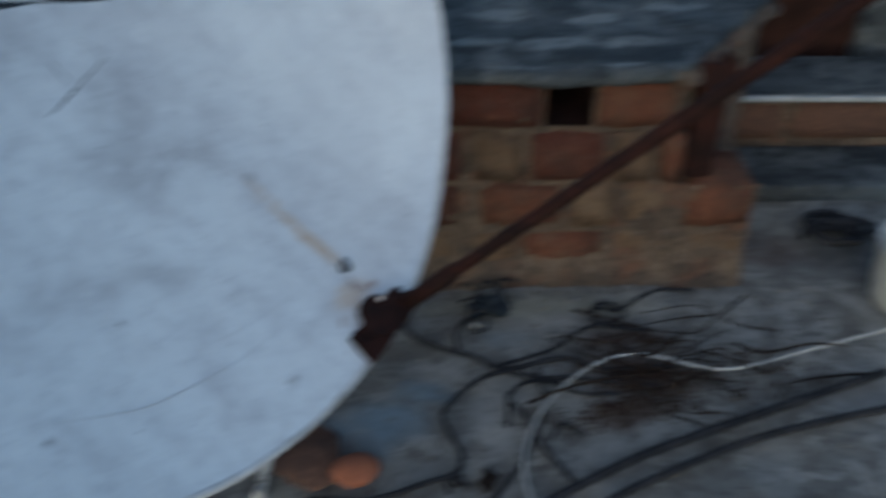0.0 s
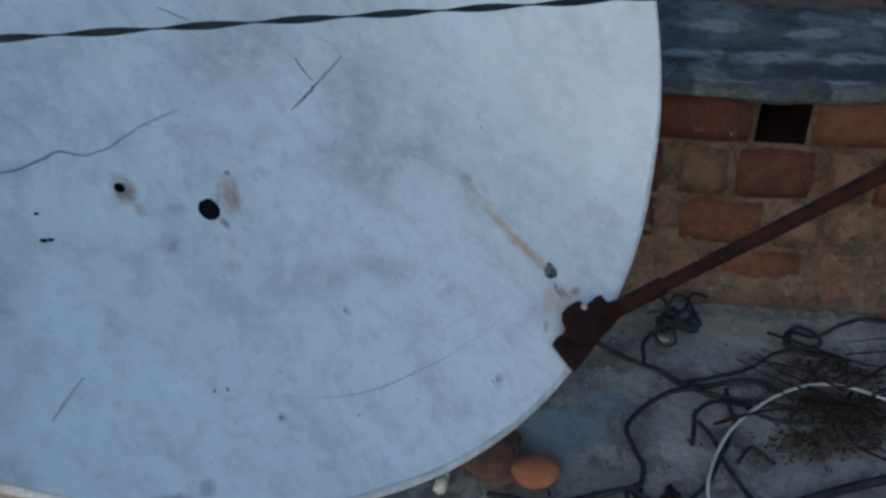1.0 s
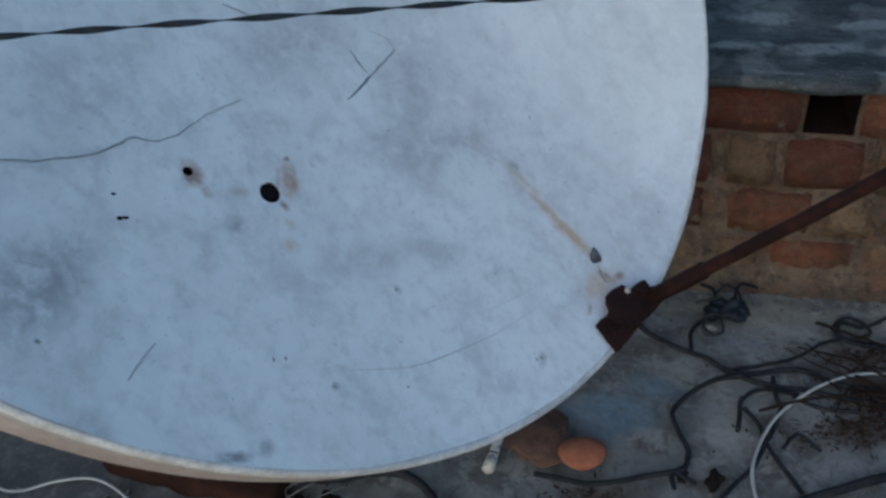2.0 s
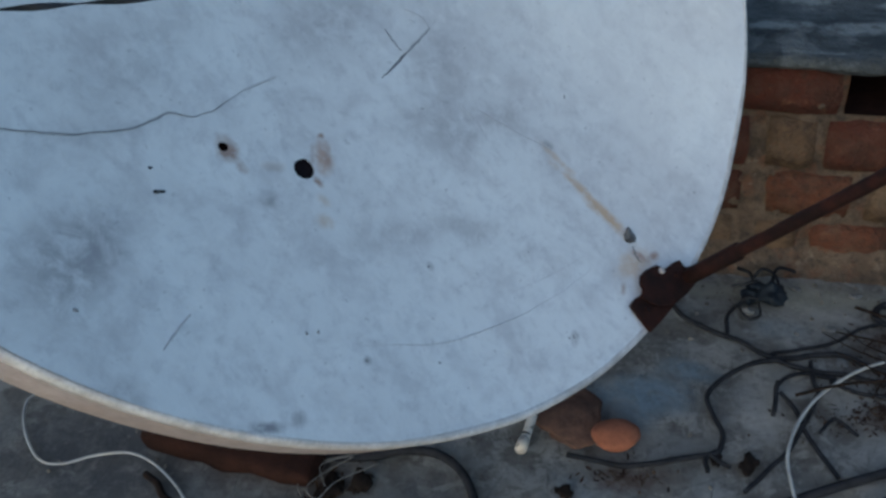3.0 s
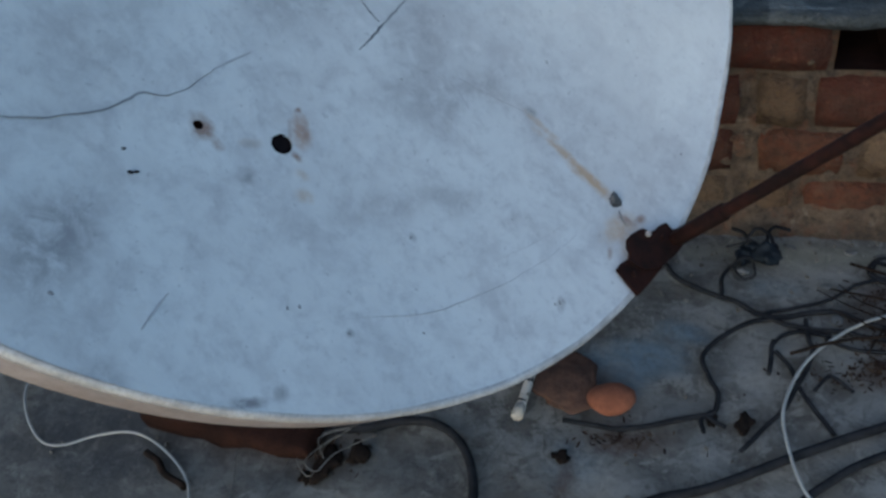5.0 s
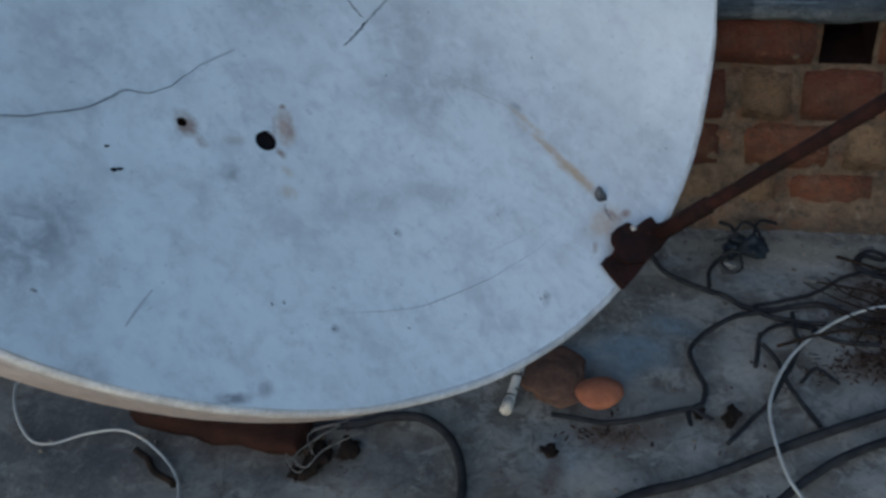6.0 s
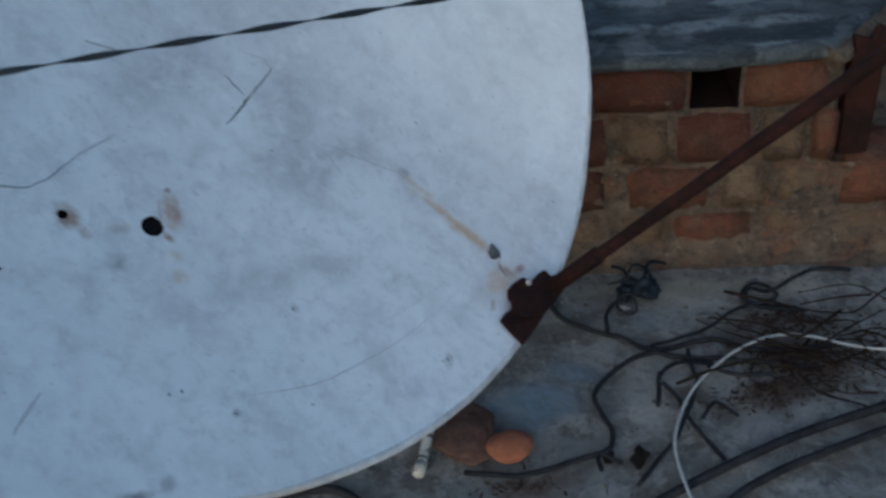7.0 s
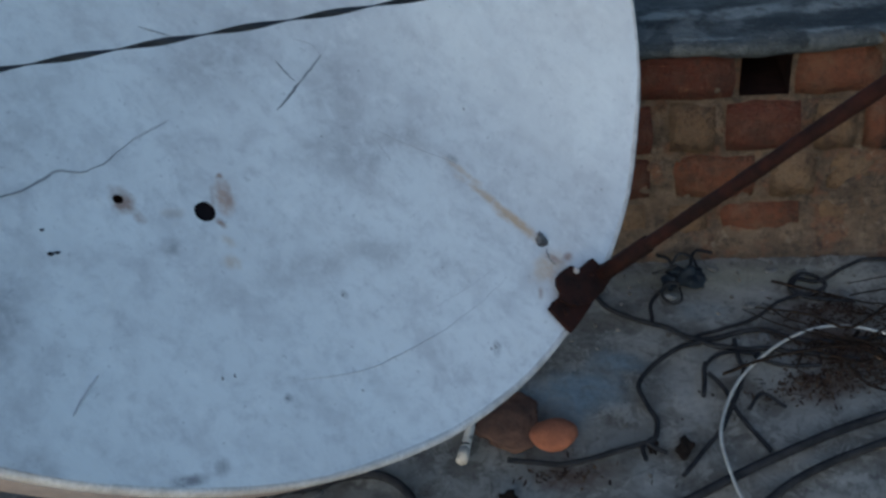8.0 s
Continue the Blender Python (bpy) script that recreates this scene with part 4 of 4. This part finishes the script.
def cable_bundle():
    """Old black cable thrown in a heap by the step."""
    rnd = random.Random(8)
    bundle = empty("cable_bundle", (0.85, 1.36, 0))
    for k in range(5):
        cx, cy, r = 0.85 + rnd.uniform(-0.03, 0.03), 1.37 + rnd.uniform(-0.03, 0.03), rnd.uniform(0.025, 0.055)
        turn = rnd.uniform(0, 6)
        pts = [(cx + r * (1 + rnd.uniform(-0.3, 0.3)) * math.cos(turn + q * 1.1), cy + 0.7 * r * math.sin(turn + q * 1.1), 0.004 + 0.004 * k + rnd.uniform(0, 0.006)) for q in range(7)]
        bm = bmesh.new()
        sweep(bm, spline(pts, 7), 0.0052, None, 8)
        part("cable_turn", bm, BLACK, bundle, smooth=True)
    return tagged(bundle, "heap of old black cable lying by the step", "cable bundle")


cable_bundle()


def leaf_litter():
    """Dry leaves and plant scraps swept into low drifts."""
    rnd = random.Random(31)
    bm = bmesh.new()
    for cx, cy, sx, sy, turn, count, rise in ((0.435, 0.992, 0.050, 0.014, 0.25, 420, 0.008), (0.475, 1.040, 0.045, 0.022, 0.0, 480, 0.014), (0.470, 1.118, 0.040, 0.014, 0.0, 280, 0.010),
                                              (0.600, 1.060, 0.060, 0.030, 0.1, 300, 0.010), (0.105, 0.838, 0.030, 0.010, 0.15, 55, 0.001), (-0.235, 0.765, 0.020, 0.016, 0.0, 60, 0.006)):
        for k in range(count):
            u, v = rnd.gauss(0, sx), rnd.gauss(0, sy)
            x, y = cx + u * math.cos(turn) - v * math.sin(turn), cy + u * math.sin(turn) + v * math.cos(turn)
            z = 0.001 + rise * math.exp(-(u / sx) ** 2 - (v / sy) ** 2) * rnd.random()
            l, w, lift = rnd.uniform(0.003, 0.012), rnd.uniform(0.0005, 0.0018), rnd.uniform(0.0, 0.002)
            m = pose(x, y, z, rnd.gauss(0, 22), rnd.gauss(0, 22), rnd.uniform(0, 360))
            tip, end = [bm.verts.new(m @ Vector((q * l / 2, 0, lift))) for q in (1, -1)]
            mid = [bm.verts.new(m @ Vector((q * l, 0, 0.0))) for q in (0.2, -0.2)]
            left = [bm.verts.new(m @ Vector((q * l, w, lift * 0.8))) for q in (0.18, -0.2)]
            right = [bm.verts.new(m @ Vector((q * l, -w, lift * 0.8))) for q in (0.22, -0.16)]
            for side in (left, right):
                bm.faces.new((tip, side[0], mid[0]))
                bm.faces.new((mid[0], side[0], side[1], mid[1]))
                bm.faces.new((mid[1], side[1], end))
    n = Nodes("dry_leaf", 0.95)
    n.bsdf.inputs["Specular IOR Level"].default_value = 0.2
    isl = n.t.nodes.new("ShaderNodeNewGeometry").outputs["Random Per Island"]
    col = n.mix(n.step(isl, 0.15, 1.0), (0.020, 0.012, 0.010), (0.072, 0.048, 0.032))
    mat = n.done(n.mix(n.step(n.noise(9, 4), 0.4, 0.62, 0.0, 0.75), col, (0.028, 0.015, 0.012)), n.noise(200), 0.4)
    return tagged(part("leaf_litter", bm, mat), "dry brown leaves and plant scraps in low drifts on the floor", "leaf litter", kind="stuff")


leaf_litter()

rnd = random.Random(11)
for x, y, s in ((0.251, 0.883, 0.018), (0.212, 0.884, 0.013), (0.042, 0.805, 0.016), (-0.232, 0.752, 0.030), (-0.20, 0.775, 0.022), (-0.255, 0.735, 0.014), (0.06, 0.70, 0.02)):
    loose("dirt_clod", lump((s * 1.5, s, s * 0.35), s * 700 + x * 9, 0.9), TWIG, (x, y, -0.002), rnd.uniform(0, 180), "small dark clod of dirt on the floor", "dirt clod", "clods on the floor")
for x, y, s in ((0.37, 1.075, 0.014), (0.491, 1.150, 0.018), (0.384, 1.134, 0.012), (0.36, 1.14, 0.010), (0.44, 1.205, 0.014), (0.40, 1.215, 0.010), (0.32, 1.22, 0.010), (0.55, 1.2, 0.016)):
    loose("stone", lump((s * 1.5, s, s * 0.28), s * 900 + y * 7, 0.8), STONE, (x, y, -0.002), rnd.uniform(0, 180), "small flat grey stone chip on the cement floor", "stone", "stone chips by the wall")



def grit():
    """Loose grit and mortar crumbs over the floor."""
    rnd = random.Random(23)
    bm = bmesh.new()
    for k in range(420):
        x, y = rnd.uniform(-0.65, 0.95), rnd.uniform(0.62, 1.24)
        if rnd.random() < 0.45:
            y = 1.255 - abs(rnd.gauss(0, 0.07))
            x = rnd.uniform(0.1, 0.8)
        r = rnd.choice((0.0010, 0.0012, 0.0016, 0.002, 0.003))
        m = Matrix.Translation((x, y, r * 0.3 - 0.002)) @ Euler((rnd.random() * 6, rnd.random() * 6, 0)).to_matrix().to_4x4() @ Matrix.Diagonal((r * 1.4, r, r * 0.7, 1))
        bmesh.ops.create_icosphere(bm, subdivisions=1, radius=1, matrix=m)
    n = Nodes("floor_grit", 0.95)
    isl = n.t.nodes.new("ShaderNodeNewGeometry").outputs["Random Per Island"]
    mat = n.done(n.mix(isl, (0.045, 0.04, 0.035), (0.17, 0.155, 0.135)), n.noise(200), 0.5)
    return tagged(part("grit", bm, mat), "loose grit and mortar crumbs on the floor", "grit", kind="stuff")


grit()

# ---- bricks of the parapet ----
BRICK_MESHES = []
for k in range(7):
    bm = bmesh.new()
    box(bm, (-0.5, -0.5, -0.5), (0.5, 0.5, 0.5))
    bmesh.ops.subdivide_edges(bm, edges=list(bm.edges), cuts=2, use_grid_fill=True)
    for q in bm.verts:
        e = [abs(c) > 0.45 for c in q.co]
        if sum(e) >= 2:
            q.co *= 0.955 if sum(e) == 2 else 0.92
        q.co += Vector((noise.noise(q.co * 2 + Vector((k, 0, 0))), noise.noise(q.co * 2 + Vector((0, k, 0))), noise.noise(q.co * 2 + Vector((0, 0, k))))) * 0.045
    me = bpy.data.meshes.new("brick")
    bm.to_mesh(me)
    bm.free()
    for p in me.polygons:
        p.use_smooth = True
    me.materials.append(RED)
    BRICK_MESHES.append(me)


def lay(parent, x0, x1, z0, z1, y, proud=0.0, deep=0.10, clay=None):
    ob = new("brick", BRICK_MESHES[rnd.randrange(7)])
    ob.material_slots[0].link = "OBJECT"
    ob.material_slots[0].material = clay or rnd.choice((RED, ORANGE, TAN))
    ob.parent = parent
    ob.matrix_parent_inverse = Matrix.Translation(parent.location).inverted()
    ob.location = ((x0 + x1) / 2, y - proud + deep / 2, (z0 + z1) / 2)
    ob.scale = (x1 - x0, deep, z1 - z0)
    ob.rotation_euler = (rnd.gauss(0, 0.01), rnd.gauss(0, 0.012), rnd.gauss(0, 0.012))


COURSES = (
    (0.257, 0.330, ((0.195, 0.338, RED), (0.411, 0.520, ORANGE))),
    (0.172, 0.249, ((0.110, 0.232, RED), (0.252, 0.316, TAN), (0.326, 0.428, RED), (0.446, 0.500, TAN), (0.510, 0.542, ORANGE))),
    (0.092, 0.165, ((0.180, 0.230, RED), (0.262, 0.378, ORANGE), (0.395, 0.458, TAN), (0.474, 0.536, TAN), (0.560, 0.655, ORANGE))),
    (0.020, 0.082, ((0.150, 0.225, TAN), (0.258, 0.315, TAN), (0.332, 0.445, ORANGE), (0.468, 0.552, TAN), (0.565, 0.655, TAN))),
)
for z0, z1, row in COURSES:
    for x0, x1, clay in row:
        lay(parapet_wall, x0, x1, z0, z1, WALL_Y, rnd.uniform(0.001, 0.006) if z0 > 0.16 else rnd.uniform(-0.006, 0.003), clay=clay)
    x = row[0][0] - 0.012
    while x > -1.25:
        w = rnd.choice((0.22, 0.105, 0.21))
        lay(parapet_wall, x - w, x, z0, z1, WALL_Y, rnd.uniform(-0.003, 0.004))
        x -= w + 0.012
for k in range(7):
    lay(far_wall, 0.61 + k * 0.225, 0.61 + k * 0.225 + 0.212, 0.045, 0.115, 1.605, 0.006, 0.06, DULLCLAY)
